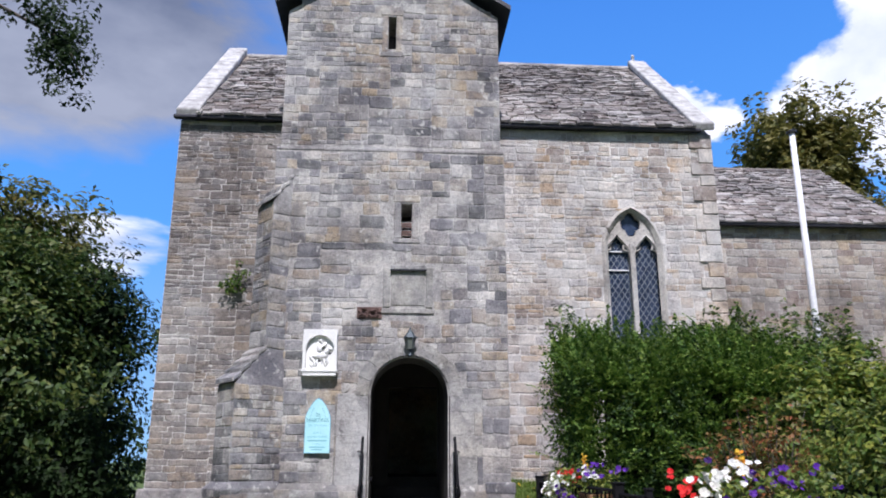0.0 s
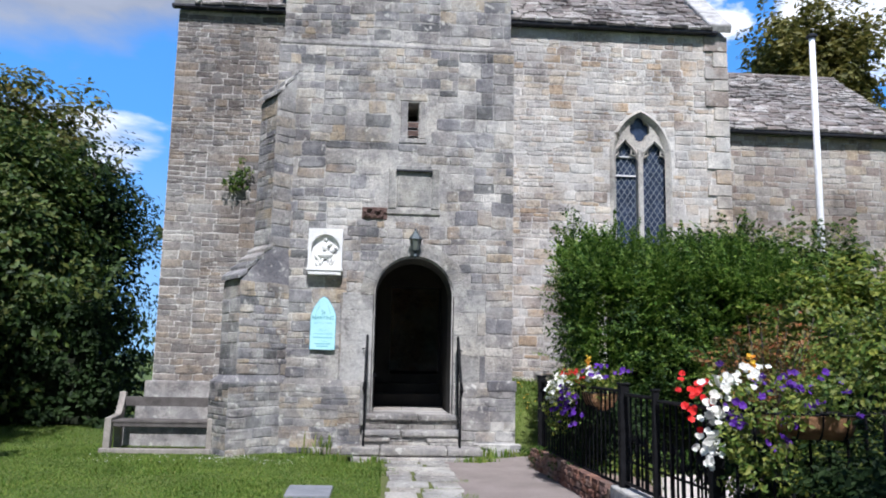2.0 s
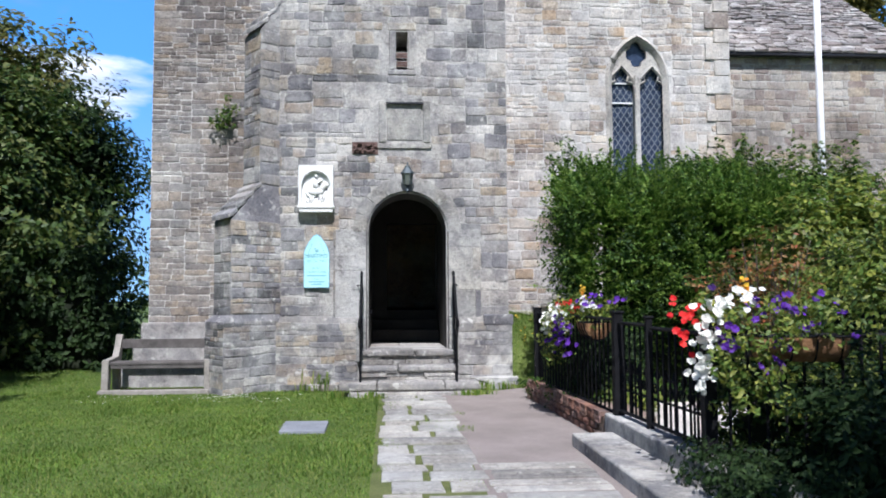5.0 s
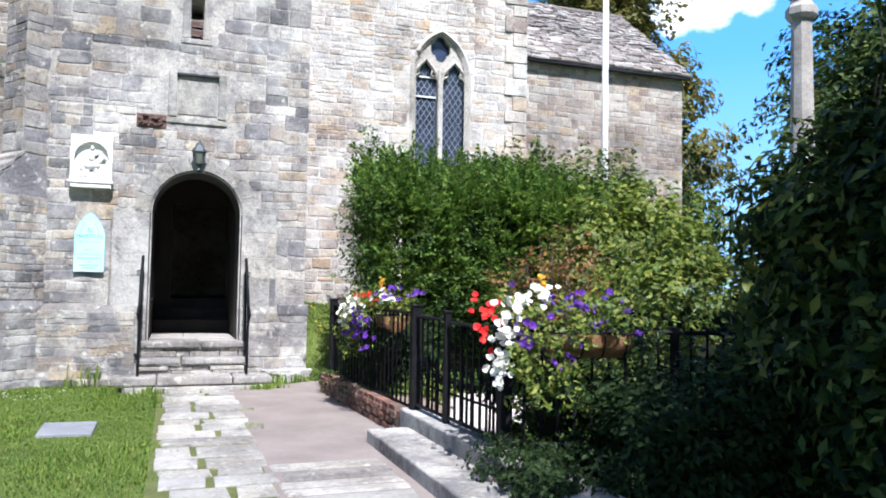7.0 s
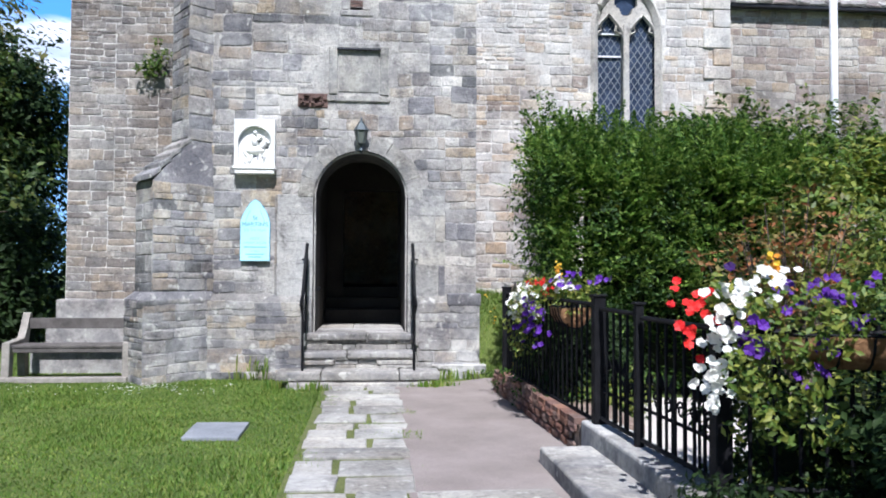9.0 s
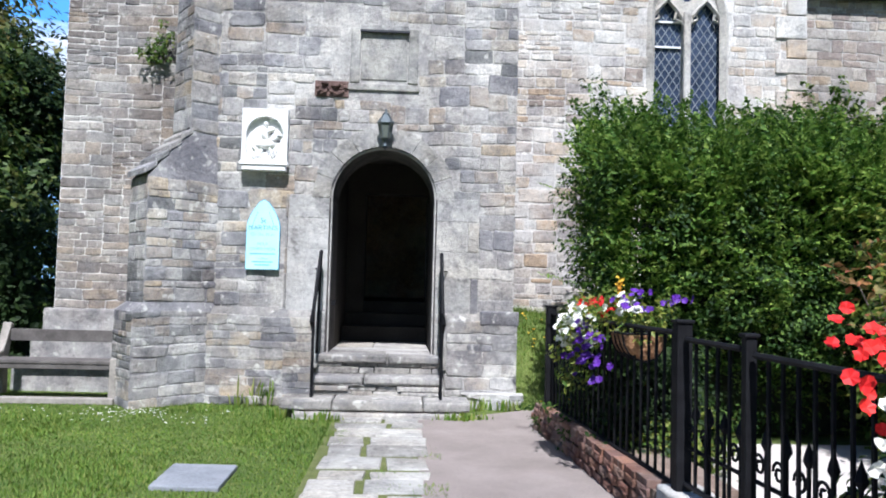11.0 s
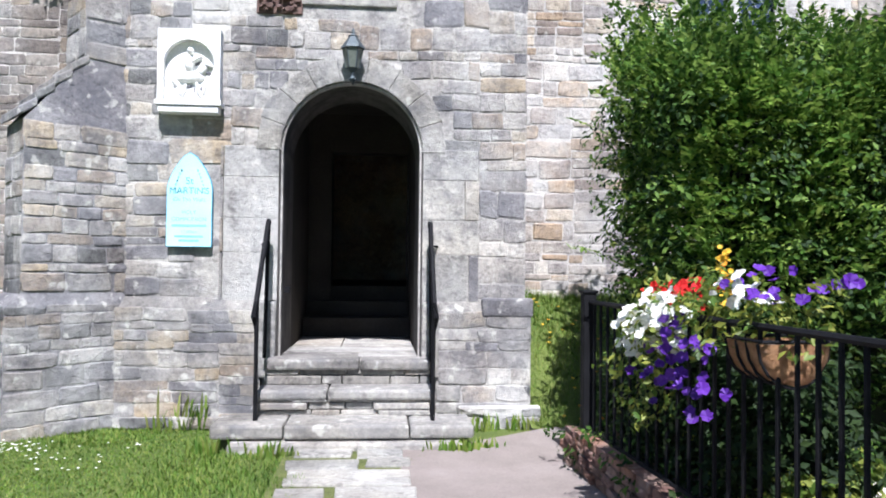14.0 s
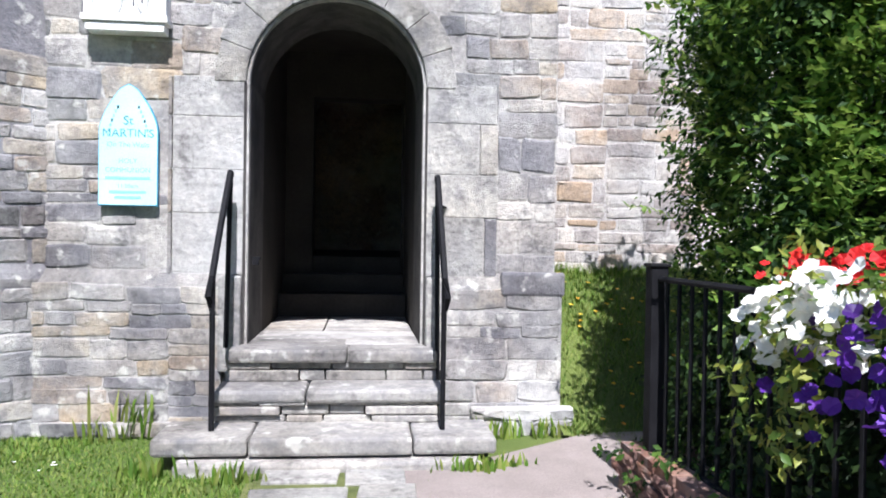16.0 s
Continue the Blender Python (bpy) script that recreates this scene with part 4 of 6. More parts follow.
tread(-0.73, 0.73, -0.57, -0.2, 0.29, 0.37, (-0.15,))
tread(-0.7, 0.7, -0.27, 0.30, 0.49, 0.58, (0.1,))


def handrail(x, s):
    t = thing("handrail", (x, -0.7, 0.16), "slim black iron handrail beside the entrance steps", "handrail", "entrance handrails")
    part("front_post", MB().tube([(x, -0.72, 0.16), (x, -0.72, 1.10)], 0.018, 6), M_IRON, t)
    part("back_post", MB().tube([(x + s * 0.02, -0.16, 0.58 if s < 0 else 0.36), (x + s * 0.0, -0.16, 1.74)], 0.018, 6), M_IRON, t)
    part("rail", MB().tube([(x, -0.70, 0.86), (x - 0.02 * s * -1, -0.76, 0.97), (x, -0.745, 1.08), (x, -0.45, 1.44), (x, -0.17, 1.75), (x, -0.15, 1.72)], 0.021, 6), M_IRON, t)
    part("wall_fixing", MB().tube([(x, -0.16, 1.55), (x + s * 0.08, 0.0, 1.55)], 0.010, 5), M_IRON, t)


handrail(-0.69, -1)
handrail(0.69, 1)

# ---- sign, carved panel, lantern ----
def board_outline(x0, x1, z0, zs, za, k=10):
    c, h = (x0 + x1) / 2, (x1 - x0) / 2
    left = [(c - h * math.cos(f * 1.18) ** 1.0 * (1 - f) ** 0.25 if f < 1 else c, zs + (za - zs) * f ** 0.92) for f in [i / k for i in range(k + 1)]]
    return [(x0, z0), *left, *[(2 * c - x, z) for x, z in left[-2::-1]], (x1, z0)]


sign = thing("church_sign", (-1.385, 0, 1.5), "pale blue painted notice board with a pointed top", "sign")
ol = board_outline(-1.575, -1.19, 1.515, 2.02, 2.335)
part("edge", MB().slab(ol[::-1], -0.045, -0.01), M_BLUE_EDGE, sign, "deeper blue board edge")
inset = [(-1.3825 + (x + 1.3825) * 0.975, 1.93 + (z - 1.93) * 0.982) for x, z in ol]
part("face", MB().slab(inset[::-1], -0.050, -0.046), M_BLUE, sign)


def lettering(text, x, y, z, size, material, parent, bold=0.0):
    cu = bpy.data.curves.new("lettering", "FONT")
    cu.body, cu.size, cu.align_x, cu.align_y, cu.extrude, cu.offset = text, size, "CENTER", "CENTER", 0.0008, bold
    tmp = bpy.data.objects.new("tmp", cu)
    scene.collection.objects.link(tmp)
    bpy.context.view_layer.update()
    me = bpy.data.meshes.new_from_object(tmp.evaluated_get(bpy.context.evaluated_depsgraph_get()))
    bpy.data.objects.remove(tmp)
    me.name = "lettering"
    me.materials.clear()
    me.materials.append(material)
    me.transform(pose(x, y, z, 90, 0, 0))
    ob = new("lettering", me)
    ob.parent = parent
    ob.matrix_parent_inverse = parent.matrix_basis.inverted()
    return ob


SX = -1.3825
lettering("St", SX, -0.0515, 2.085, 0.085, M_TEXT, sign)
lettering("MARTIN'S", SX, -0.0515, 2.0, 0.078, M_TEXT, sign)
lettering("On The Walls", SX, -0.0515, 1.925, 0.048, M_TEXT2, sign)
lettering("HOLY", SX, -0.0515, 1.815, 0.046, M_TEXT2, sign)
lettering("COMMUNION", SX, -0.0515, 1.755, 0.046, M_TEXT2, sign)
lettering("11:00am", SX, -0.0515, 1.648, 0.040, M_TEXT2, sign)
for z, w in ((1.702, 0.29), (1.608, 0.24), (1.572, 0.17)):
    part("lettering_bar", MB().box(SX - w / 2, SX + w / 2, -0.0522, -0.0505, z - 0.009, z + 0.009), M_TEXT2, sign)
for s in (-1, 1):
    for i in range(9):
        f = 0.18 + i * 0.075
        x, z = ol[1 + int(f * 10)]
        xx = SX + (x - SX) * 0.70 * -s
        zz = z - 0.07
        part("lettering_bar", MB().box(xx - 0.006, xx + 0.006, -0.0522, -0.0505, zz - 0.010, zz + 0.010), M_TEXT2, sign)

plaque = thing("relief_plaque", (-1.39, 0, 2.66), "white carved relief panel under a small arch on the tower wall", "relief")
PX0, PX1, PZ0, PZ1 = -1.655, -1.13, 2.665, 3.385
pc = (PX0 + PX1) / 2
pm = MB()
wall_cells(pm, [PX0, pc - 0.215, pc + 0.215, PX1], [PZ0 + 0.11, 3.08, 3.34, PZ1], -0.115, 0.005, [(pc - 0.215, pc + 0.215, PZ0 + 0.11, 3.08), (pc - 0.215, pc + 0.215, 3.08, 3.34)])
arch_fill(pm, [(pc - 0.215 * math.cos(math.pi * i / 16), 3.08 + 0.215 * math.sin(math.pi * i / 16)) for i in range(17)], 3.34, -0.115, 0.005)
part("frame", pm, M_WHITE, plaque)
part("field", MB().box(pc - 0.214, pc + 0.214, -0.050, 0.0, PZ0 + 0.11, 3.33), M_WHITE, plaque)
part("ledge", MB().box(PX0 - 0.015, PX1 + 0.015, -0.14, 0.005, PZ0 + 0.06, PZ0 + 0.105), M_WHITE, plaque, bevel=0.006)
part("base", MB().box(PX0 + 0.01, PX1 - 0.01, -0.125, 0.005, PZ0, PZ0 + 0.055), M_WHITE, plaque, bevel=0.006)


def blob(mb, x, z, rx, rz, d, a=0.0, k=10):
    ca, sa = math.cos(a), math.sin(a)
    rings = []
    for rr, yy in ((1.0, -0.048), (0.85, -0.048 - d * 0.6), (0.5, -0.048 - d)):
        for j in range(k):
            u, v = rx * rr * math.cos(6.283 * j / k), rz * rr * math.sin(6.283 * j / k)
            rings.append((x + u * ca - v * sa, yy, z + u * sa + v * ca))
    faces = [(i * k + j, i * k + (j + 1) % k, (i + 1) * k + (j + 1) % k, (i + 1) * k + j) for i in range(2) for j in range(k)]
    mb.add(rings, faces + [tuple(2 * k + j for j in range(k))])


rel = MB()
for b in ((0.0, 2.98, 0.13, 0.055, 0.045, 0.05), (0.1, 3.05, 0.045, 0.07, 0.04, -0.6), (0.15, 3.09, 0.05, 0.028, 0.04, -0.5), (-0.01, 3.10, 0.045, 0.085, 0.05, 0.15),
          (0.0, 3.21, 0.03, 0.036, 0.045, 0), (0.05, 3.13, 0.07, 0.018, 0.05, 0.6), (-0.09, 2.88, 0.018, 0.07, 0.035, 0.2), (-0.05, 2.87, 0.018, 0.07, 0.035, -0.25),
          (0.07, 2.88, 0.018, 0.075, 0.035, 0.3), (0.12, 2.89, 0.018, 0.065, 0.035, -0.2), (-0.14, 2.95, 0.022, 0.06, 0.03, 0.4), (-0.13, 2.84, 0.03, 0.045, 0.03, 0.3)):
    blob(rel, pc + b[0], b[1], b[2], b[3], b[4], b[5])
part("relief", rel, M_WHITE, plaque, "simple raised carving", smooth=True)["kind"] = "stuff"
# dark grey patches draw the shade in the relief's hollows
hollow_shade = MB()
for x, z, rx, rz, a in ((0.06, 3.10, 0.03, 0.012, 0.6), (0.15, 3.02, 0.026, 0.020, 0), (-0.01, 2.90, 0.035, 0.014, 0.1), (0.09, 2.88, 0.009, 0.035, -0.3), (-0.07, 2.86, 0.026, 0.012, -0.6), (0.035, 2.87, 0.008, 0.03, 0)):
    blob(hollow_shade, pc + x, z, rx, rz, 0.012, a, 8)
part("grime_or_shade", hollow_shade, M_SHADOWGREY, plaque, "grey patches painting shade into the hollows of the carving")["kind"] = "stuff"

lamp = thing("wall_lantern", (0, -0.12, 2.98), "small grey metal lantern standing over the doorway arch", "lantern")
part("stem", MB().lathe([(0.018, 2.97), (0.035, 2.99), (0.016, 3.02), (0.016, 3.05), (0.04, 3.07), (0.05, 3.08)], 10, (0, -0.13, 0)), M_LANTERN, lamp)
part("bracket", MB().tube([(0, -0.13, 2.99), (0, -0.06, 2.975), (0, 0.02, 2.99)], 0.014, 6), M_LANTERN, lamp)
body = MB()
for i in range(6):
    a0, a1 = 1.0472 * i + 0.03, 1.0472 * (i + 1) - 0.03
    p = [(0.055 * math.cos(a0), 0.055 * math.sin(a0) - 0.13, 3.085), (0.055 * math.cos(a1), 0.055 * math.sin(a1) - 0.13, 3.085), (0.086 * math.cos(a1), 0.086 * math.sin(a1) - 0.13, 3.255), (0.086 * math.cos(a0), 0.086 * math.sin(a0) - 0.13, 3.255)]
    part("pane", MB().add(p, [(0, 1, 2, 3)]), M_LANTERN_GLASS, lamp)
    part("glazing_bar", MB().tube([(0.057 * math.cos(a0 - 0.03), 0.057 * math.sin(a0 - 0.03) - 0.13, 3.08), (0.09 * math.cos(a0 - 0.03), 0.09 * math.sin(a0 - 0.03) - 0.13, 3.26)], 0.005, 4), M_LANTERN, lamp)
part("roof", MB().lathe([(0.088, 3.252), (0.108, 3.255), (0.10, 3.275), (0.055, 3.335), (0.04, 3.36), (0.045, 3.365), (0.015, 3.39), (0.012, 3.42), (0.002, 3.44)], 6, (0, -0.13, 0)), M_LANTERN, lamp)

# ---- flagpole and monument ----
pole = thing("flagpole", (6.37, -0.5, 0), "white painted flagpole with a dark cap and peeling foot", "flagpole")
part("shaft", MB().tube([(6.37, -0.5, -0.02), (6.375, -0.5, 3.5), (6.39, -0.5, 6.74)], 0.062, 10, False, 0.047), M_POLE, pole, smooth=True)
part("cap", MB().lathe([(0.07, 6.735), (0.085, 6.75), (0.085, 6.78), (0.03, 6.81)], 10, (6.39, -0.5, 0)), M_GUTTER, pole)
part("cleat", MB().box(6.36, 6.39, -0.59, -0.55, 3.05, 3.2), M_GUTTER, pole)

MX, MY = 5.35, -5.75
cross = thing("stone_monument", (MX, MY, 0), "tall octagonal pale stone memorial shaft with a moulded cap", "monument")
part("base", MB().box(MX - 0.6, MX + 0.6, MY - 0.6, MY + 0.6, -0.05, 0.3), M_CROSS, cross, bevel=0.03)
part("plinth", MB().box(MX - 0.35, MX + 0.35, MY - 0.35, MY + 0.35, 0.3, 0.95), M_CROSS, cross, bevel=0.04)
part("shaft", MB().lathe([(0.15, 0.95), (0.13, 1.1), (0.092, 3.98)], 8, (MX, MY, 0)), M_CROSS, cross)
part("cap", MB().lathe([(0.092, 3.98), (0.12, 4.01), (0.145, 4.05), (0.145, 4.12), (0.11, 4.16), (0.09, 4.2)], 8, (MX, MY, 0)), M_CROSS, cross)
part("head", MB().box(MX - 0.10, MX + 0.10, MY - 0.07, MY + 0.07, 4.2, 4.9).box(MX - 0.3, MX + 0.3, MY - 0.06, MY + 0.06, 4.45, 4.65), M_CROSS, cross, bevel=0.02)

# ---- bench and sunk slab ----
bench = thing("bench", (-3.7, 0.05, 0), "weathered wooden bench with pale curved ends beside the buttress", "bench")
for x in (-4.42, -2.95):
    prof = [(-0.62, 0.0), (-0.50, 0.0), (-0.47, 0.36), (-0.20, 0.38), (-0.16, 0.0), (-0.04, 0.0), (-0.06, 0.42), (0.04, 0.80), (-0.03, 0.83), (-0.12, 0.62), (-0.2, 0.5), (-0.6, 0.47)]
    e = MB().slab([(y, z) for y, z in prof], x - 0.05, x + 0.05)
    e.v = [(b, a + 0.4, c) for a, b, c in e.v]
    part("end", e, M_BENCH_END, bench, "pale weathered shaped bench end", bevel=0.012)
for k in range(3):
    part("seat_slat", MB().box(-4.38, -2.92, -0.16 + 0.14 * k, -0.04 + 0.14 * k, 0.40, 0.435), M_BENCH, bench, bevel=0.006)
for y, z0, z1 in ((0.38, 0.61, 0.75),):
    part("back_slat", MB().box(-4.38, -2.92, y - 0.02, y + 0.02, z0, z1), M_BENCH, bench, bevel=0.006)
part("foot_rail", MB().box(-4.5, -2.92, -0.28, -0.16, -0.03, 0.04), M_BENCH_END, bench, "pale timber ground rail", bevel=0.01)
part("apron", MB().box(-4.36, -2.94, -0.15, -0.12, 0.34, 0.398), M_BENCH, bench, bevel=0.006)
slab = part("ground_slab", MB().prism([(-0.94, -3.09), (-1.42, -3.07), (-1.40, -3.71), (-0.93, -3.73)], -0.08, 0.004), M_SLAB, None, "", bevel=0.01)
tagged(slab, "flat pale stone slab sunk in the lawn", "slab")

# ---- kerbs, low wall and railings ----
def fence_x(y):
    return 1.71 + (-1.54 - y) * 0.055


kerb = MB()
kerb.prism([(1.40, -4.72), (1.43, -7.8), (1.84, -7.8), (1.79, -4.72)], -0.2, 0.115)
tagged(part("step_block", kerb, M_CONCRETE, None, "", bevel=0.018), "long worn concrete step beside the path", "step")
low = MB()
low.prism([(1.78, -4.45), (1.83, -7.8), (2.13, -7.8), (2.05, -4.45)], -0.2, 0.25)
tagged(part("kerb_coping", low, M_CONCRETE, None, "", bevel=0.02), "concrete kerb carrying the gate railings", "kerb")
bed = MB().prism([(1.62, -1.3), (1.78, -4.42), (2.3, -4.42), (2.3, -1.3)], -0.2, 0.2)
tagged(part("planting_bed", bed, M_SOIL, None), "dry red-brown soil in a brick-edged bed", "bed", kind="structure")
edge = thing("brick_edging", (1.66, -3, 0), "low red brick edging along the planting bed", "edging")
BR = [block_mesh(s + 90, "brick", M_BRICK, 0.03, 0.2) for s in range(4)]
specs = []
rb = random.Random(3)
for row in range(3):
    y = -4.4 + 0.11 * (row % 2)
    while y < -1.35:
        x = 1.60 + (-1.3 - y) * 0.052 + rb.uniform(-0.006, 0.006)
        m = Matrix(((0, 0.03, 0, x), (-0.205, 0, 0, y + 0.1), (0, 0, 0.062, 0.03 + 0.072 * row), (0, 0, 0, 1)))
        specs.append((abs(y + 4), m))
        y += 0.22
lay("brick", edge, specs, BR, M_BRICK, "bricks")
y = -4.4
while y < -1.4:
    x = 1.60 + (-1.3 - y) * 0.052
    b = part("brick", MB().box(x - 0.015, x + 0.105, y + 0.004, y + 0.212, 0.205, 0.25 + rb.uniform(-0.008, 0.008)), M_BRICK, edge, bevel=0.0)
    y += 0.218


def railing(name, pts_y, x_at, z0, z1, label, posts, scroll=False, half=0.045):
    t = thing(name, (x_at(pts_y[0]), pts_y[0], 0), label, "railing", "churchyard railings")
    ya, yb = pts_y
    part("top_rail", MB().tube([(x_at(ya), ya, z1 - 0.06), (x_at(yb), yb, z1 - 0.06)], 0.017, 6), M_IRON, t)
    part("bottom_rail", MB().tube([(x_at(ya), ya, z0 + 0.08), (x_at(yb), yb, z0 + 0.08)], 0.016, 6), M_IRON, t)
    n = max(2, round(abs(yb - ya) / 0.125))
    for i in range(1, n):
        y = ya + (yb - ya) * i / n
        short = scroll and i % 2
        top = z1 - 0.06 if not short else z1 - 0.42
        b = part("bar", MB().tube([(x_at(y), y, z0 + 0.06), (x_at(y), y, top)], 0.011, 5), M_IRON, t)
        if short:
            part("spear", MB().lathe([(0.012, 0), (0.026, 0.03), (0.02, 0.06), (0.002, 0.11)], 6, (x_at(y), y, top)), M_IRON, b)
    for y in posts:
        x = x_at(y)
        part("post", MB().box(x - half, x + half, y - half, y + half, z0 - 0.05, z1).box(x - half - 0.01, x + half + 0.01, y - half - 0.01, y + half + 0.01, z1, z1 + 0.02), M_IRON, t, bevel=0.006)
    return t


railing("iron_railing", (-1.54, -4.6), fence_x, 0.18, 1.2, "black iron railing with square posts along the path", (-1.54, -4.6))
gate = railing("iron_gate", (-4.66, -5.30), fence_x, 0.22, 1.17, "black iron gate leaf with scrolled dog bars", (-5.36,), half=0.028)
gate2 = railing("iron_gate", (-5.42, -6.37), fence_x, 0.22, 1.15, "black iron gate leaf with scrolls and spears", (-6.42,))
side = thing("iron_railing", (2.0, -6.42, 0), "black iron railing turning away from the path among shrubs", "railing", "churchyard railings")
part("top_rail", MB().tube([(2.0, -6.42, 1.08), (5.6, -7.3, 1.08)], 0.017, 6), M_IRON, side)
part("bottom_rail", MB().tube([(2.0, -6.42, 0.28), (5.6, -7.3, 0.28)], 0.016, 6), M_IRON, side)
for i in range(1, 30):
    f = i / 30
    part("bar" if i % 10 else "post", MB().tube([(2.0 + 3.6 * f, -6.42 - 0.88 * f, 0.0), (2.0 + 3.6 * f, -6.42 - 0.88 * f, 1.12)], 0.011 if i % 10 else 0.035, 5), M_IRON, side)
for panel, ya, yb in ((gate, -4.66, -5.33), (gate2, -5.40, -6.4)):
    n = round((ya - yb) / 0.16)
    for i in range(n):
        y = ya + (yb - ya) * (i + 0.5) / n
        x = fence_x(y) + 0.02
        b = part("dog_bar", MB().tube([(x, y, 0.28), (x, y, 0.66)], 0.010, 5), M_IRON, panel)
        part("spear", MB().lathe([(0.012, 0), (0.028, 0.03), (0.022, 0.055), (0.002, 0.11)], 6, (x, y, 0.66)), M_IRON, b)
        pts = []
        for k in range(18):
            a = k / 17 * 8.2
            rr = 0.055 * (1 - k / 17 * 0.7)
            pts.append((x, y + 0.07 + rr * math.cos(a), 0.58 + rr * math.sin(a)))
        part("scroll", MB().tube(pts, 0.008, 5), M_IRON, b)
    part("dog_rail", MB().tube([(fence_x(ya) + 0.02, ya, 0.5), (fence_x(yb) + 0.02, yb, 0.5)], 0.012, 5), M_IRON, panel)

# ---- foliage ----
def leaf_mesh(name, centres, facing, size, material, seed, droop=0.25, width=0.5, jitter=0.6):
    """Many small folded leaves, one island each. centres, facing: arrays of points and rough outward directions."""
    r = np.random.RandomState(seed)
    n = len(centres)
    d = facing + r.normal(0, jitter, (n, 3))
    d /= np.linalg.norm(d, axis=1)[:, None] + 1e-9
    a = np.cross(d, r.normal(0, 1, (n, 3)))
    a /= np.linalg.norm(a, axis=1)[:, None] + 1e-9
    a[:, 2] -= droop
    a /= np.linalg.norm(a, axis=1)[:, None] + 1e-9
    b = np.cross(d, a)
    b /= np.linalg.norm(b, axis=1)[:, None] + 1e-9
    s = size * r.uniform(0.6, 1.3, (n, 1))
    w = s * width
    v = np.empty((n, 4, 3))
    v[:, 0] = centres - a * s * 0.5
    v[:, 1] = centres + b * w * 0.5 + d * s * 0.10
    v[:, 2] = centres + a * s * 0.5
    v[:, 3] = centres - b * w * 0.5 + d * s * 0.10
    me = bpy.data.meshes.new(name)
    me.vertices.add(n * 4)
    me.vertices.foreach_set("co", v.reshape(-1))
    idx = np.arange(n * 4).reshape(n, 4)
    tri = np.concatenate([idx[:, [0, 1, 2]], idx[:, [0, 2, 3]]], 1).reshape(-1)
    me.loops.add(len(tri))
    me.loops.foreach_set("vertex_index", tri.astype(np.int32))
    me.polygons.add(2 * n)
    me.polygons.foreach_set("loop_start", np.arange(0, 6 * n, 3, dtype=np.int32))
    me.polygons.foreach_set("loop_total", np.full(2 * n, 3, dtype=np.int32))
    me.materials.append(material)
    me.update(calc_edges=True)
    return me


def leaves(name, parent, centres, facing, size, material, seed, label="", **kw):
    ob = new(name, leaf_mesh(name, np.asarray(centres, float), np.asarray(facing, float), size, material, seed, **kw))
    ob.parent = parent
    ob.matrix_parent_inverse = parent.matrix_basis.inverted()
    if label:
        ob["label"] = label
    return ob


def wobble(p, seed, scale, amount):
    return amount * noise.noise(Vector((p[0] * scale + seed, p[1] * scale, p[2] * scale)))


def clump_points(seed, clumps, per, spread, flat=1.0, rise=0.35):
    """Leaf places round sprays: clumps is a list of (centre, outward, radius)."""
    r = np.random.RandomState(seed)
    cs, fs = [], []
    for c, o, rad in clumps:
        k = max(3, int(per * rad / spread))
        off = r.normal(0, 1, (k, 3))
        off /= np.linalg.norm(off, axis=1)[:, None]
        off *= rad * r.uniform(0.2, 1.0, (k, 1)) ** 0.5 * np.array([1.0, 1.0, flat])
        cs.append(np.array(c) + off)
        fs.append(np.array(o) * 0.9 + off / rad * 0.7 + np.array([0, 0, rise]))
    return np.concatenate(cs), np.concatenate(fs)


def box_hedge_clumps(seed, x0, x1, y0, y1, z1, count, rad, bulge=0.18, rough=0.22):
    r = random.Random(seed)
    out = []
    for _ in range(count):
        face = r.choices(("front", "left", "top", "right"), (3.0 * (x1 - x0), 2.4 * (y1 - y0), 1.4 * (x1 - x0), 1.5 * (y1 - y0)))[0]
        x, y, z = r.uniform(x0, x1), r.uniform(y0, y1), r.uniform(0.05, z1)
        if face == "front":
            y, o = y0, (0, -1, 0.1)
        elif face == "left":
            x, o = x0, (-1, 0, 0.1)
        elif face == "right":
            x, o = x1, (1, 0, 0.1)
        else:
            z, o = z1 + r.random() ** 4 * 0.45, (0, 0, 1)
        k = wobble((x, y, z), seed, 1.3, rough) + wobble((x, y, z), seed + 9, 4, rough * 0.4) - bulge * max(0, z / z1 - 0.75) * 1.6
        k += r.uniform(-0.22, 0.10)
        c = Vector((x, y, z)) + Vector(o) * k + Vector((r.gauss(0, 0.05), r.gauss(0, 0.05), r.gauss(0, 0.05)))
        out.append((tuple(c), o, rad * r.uniform(0.6, 1.5)))
    return out


# solid dark block: painted shade behind the leaves, no modelled twigs
def core_block(x0, x1, y0, y1, z1, inset):
    mb = MB()
    nx, nz = 8, 6
    mb.prism([(x0 + inset, y0 + inset), (x1 - inset, y0 + inset), (x1 - inset, y1 - inset), (x0 + inset, y1 - inset)], 0.0, z1 * 0.55,
             None)
    mb.prism([(x0 + inset, y0 + inset), (x1 - inset, y0 + inset), (x1 - inset, y1 - inset), (x0 + inset, y1 - inset)], z1 * 0.55, z1 - inset * 1.6,
             [(x0 + inset * 2.2, y0 + inset * 2), (x1 - inset * 2.2, y0 + inset * 2), (x1 - inset * 2.2, y1 - inset), (x0 + inset * 2.2, y1 - inset)])
    return mb


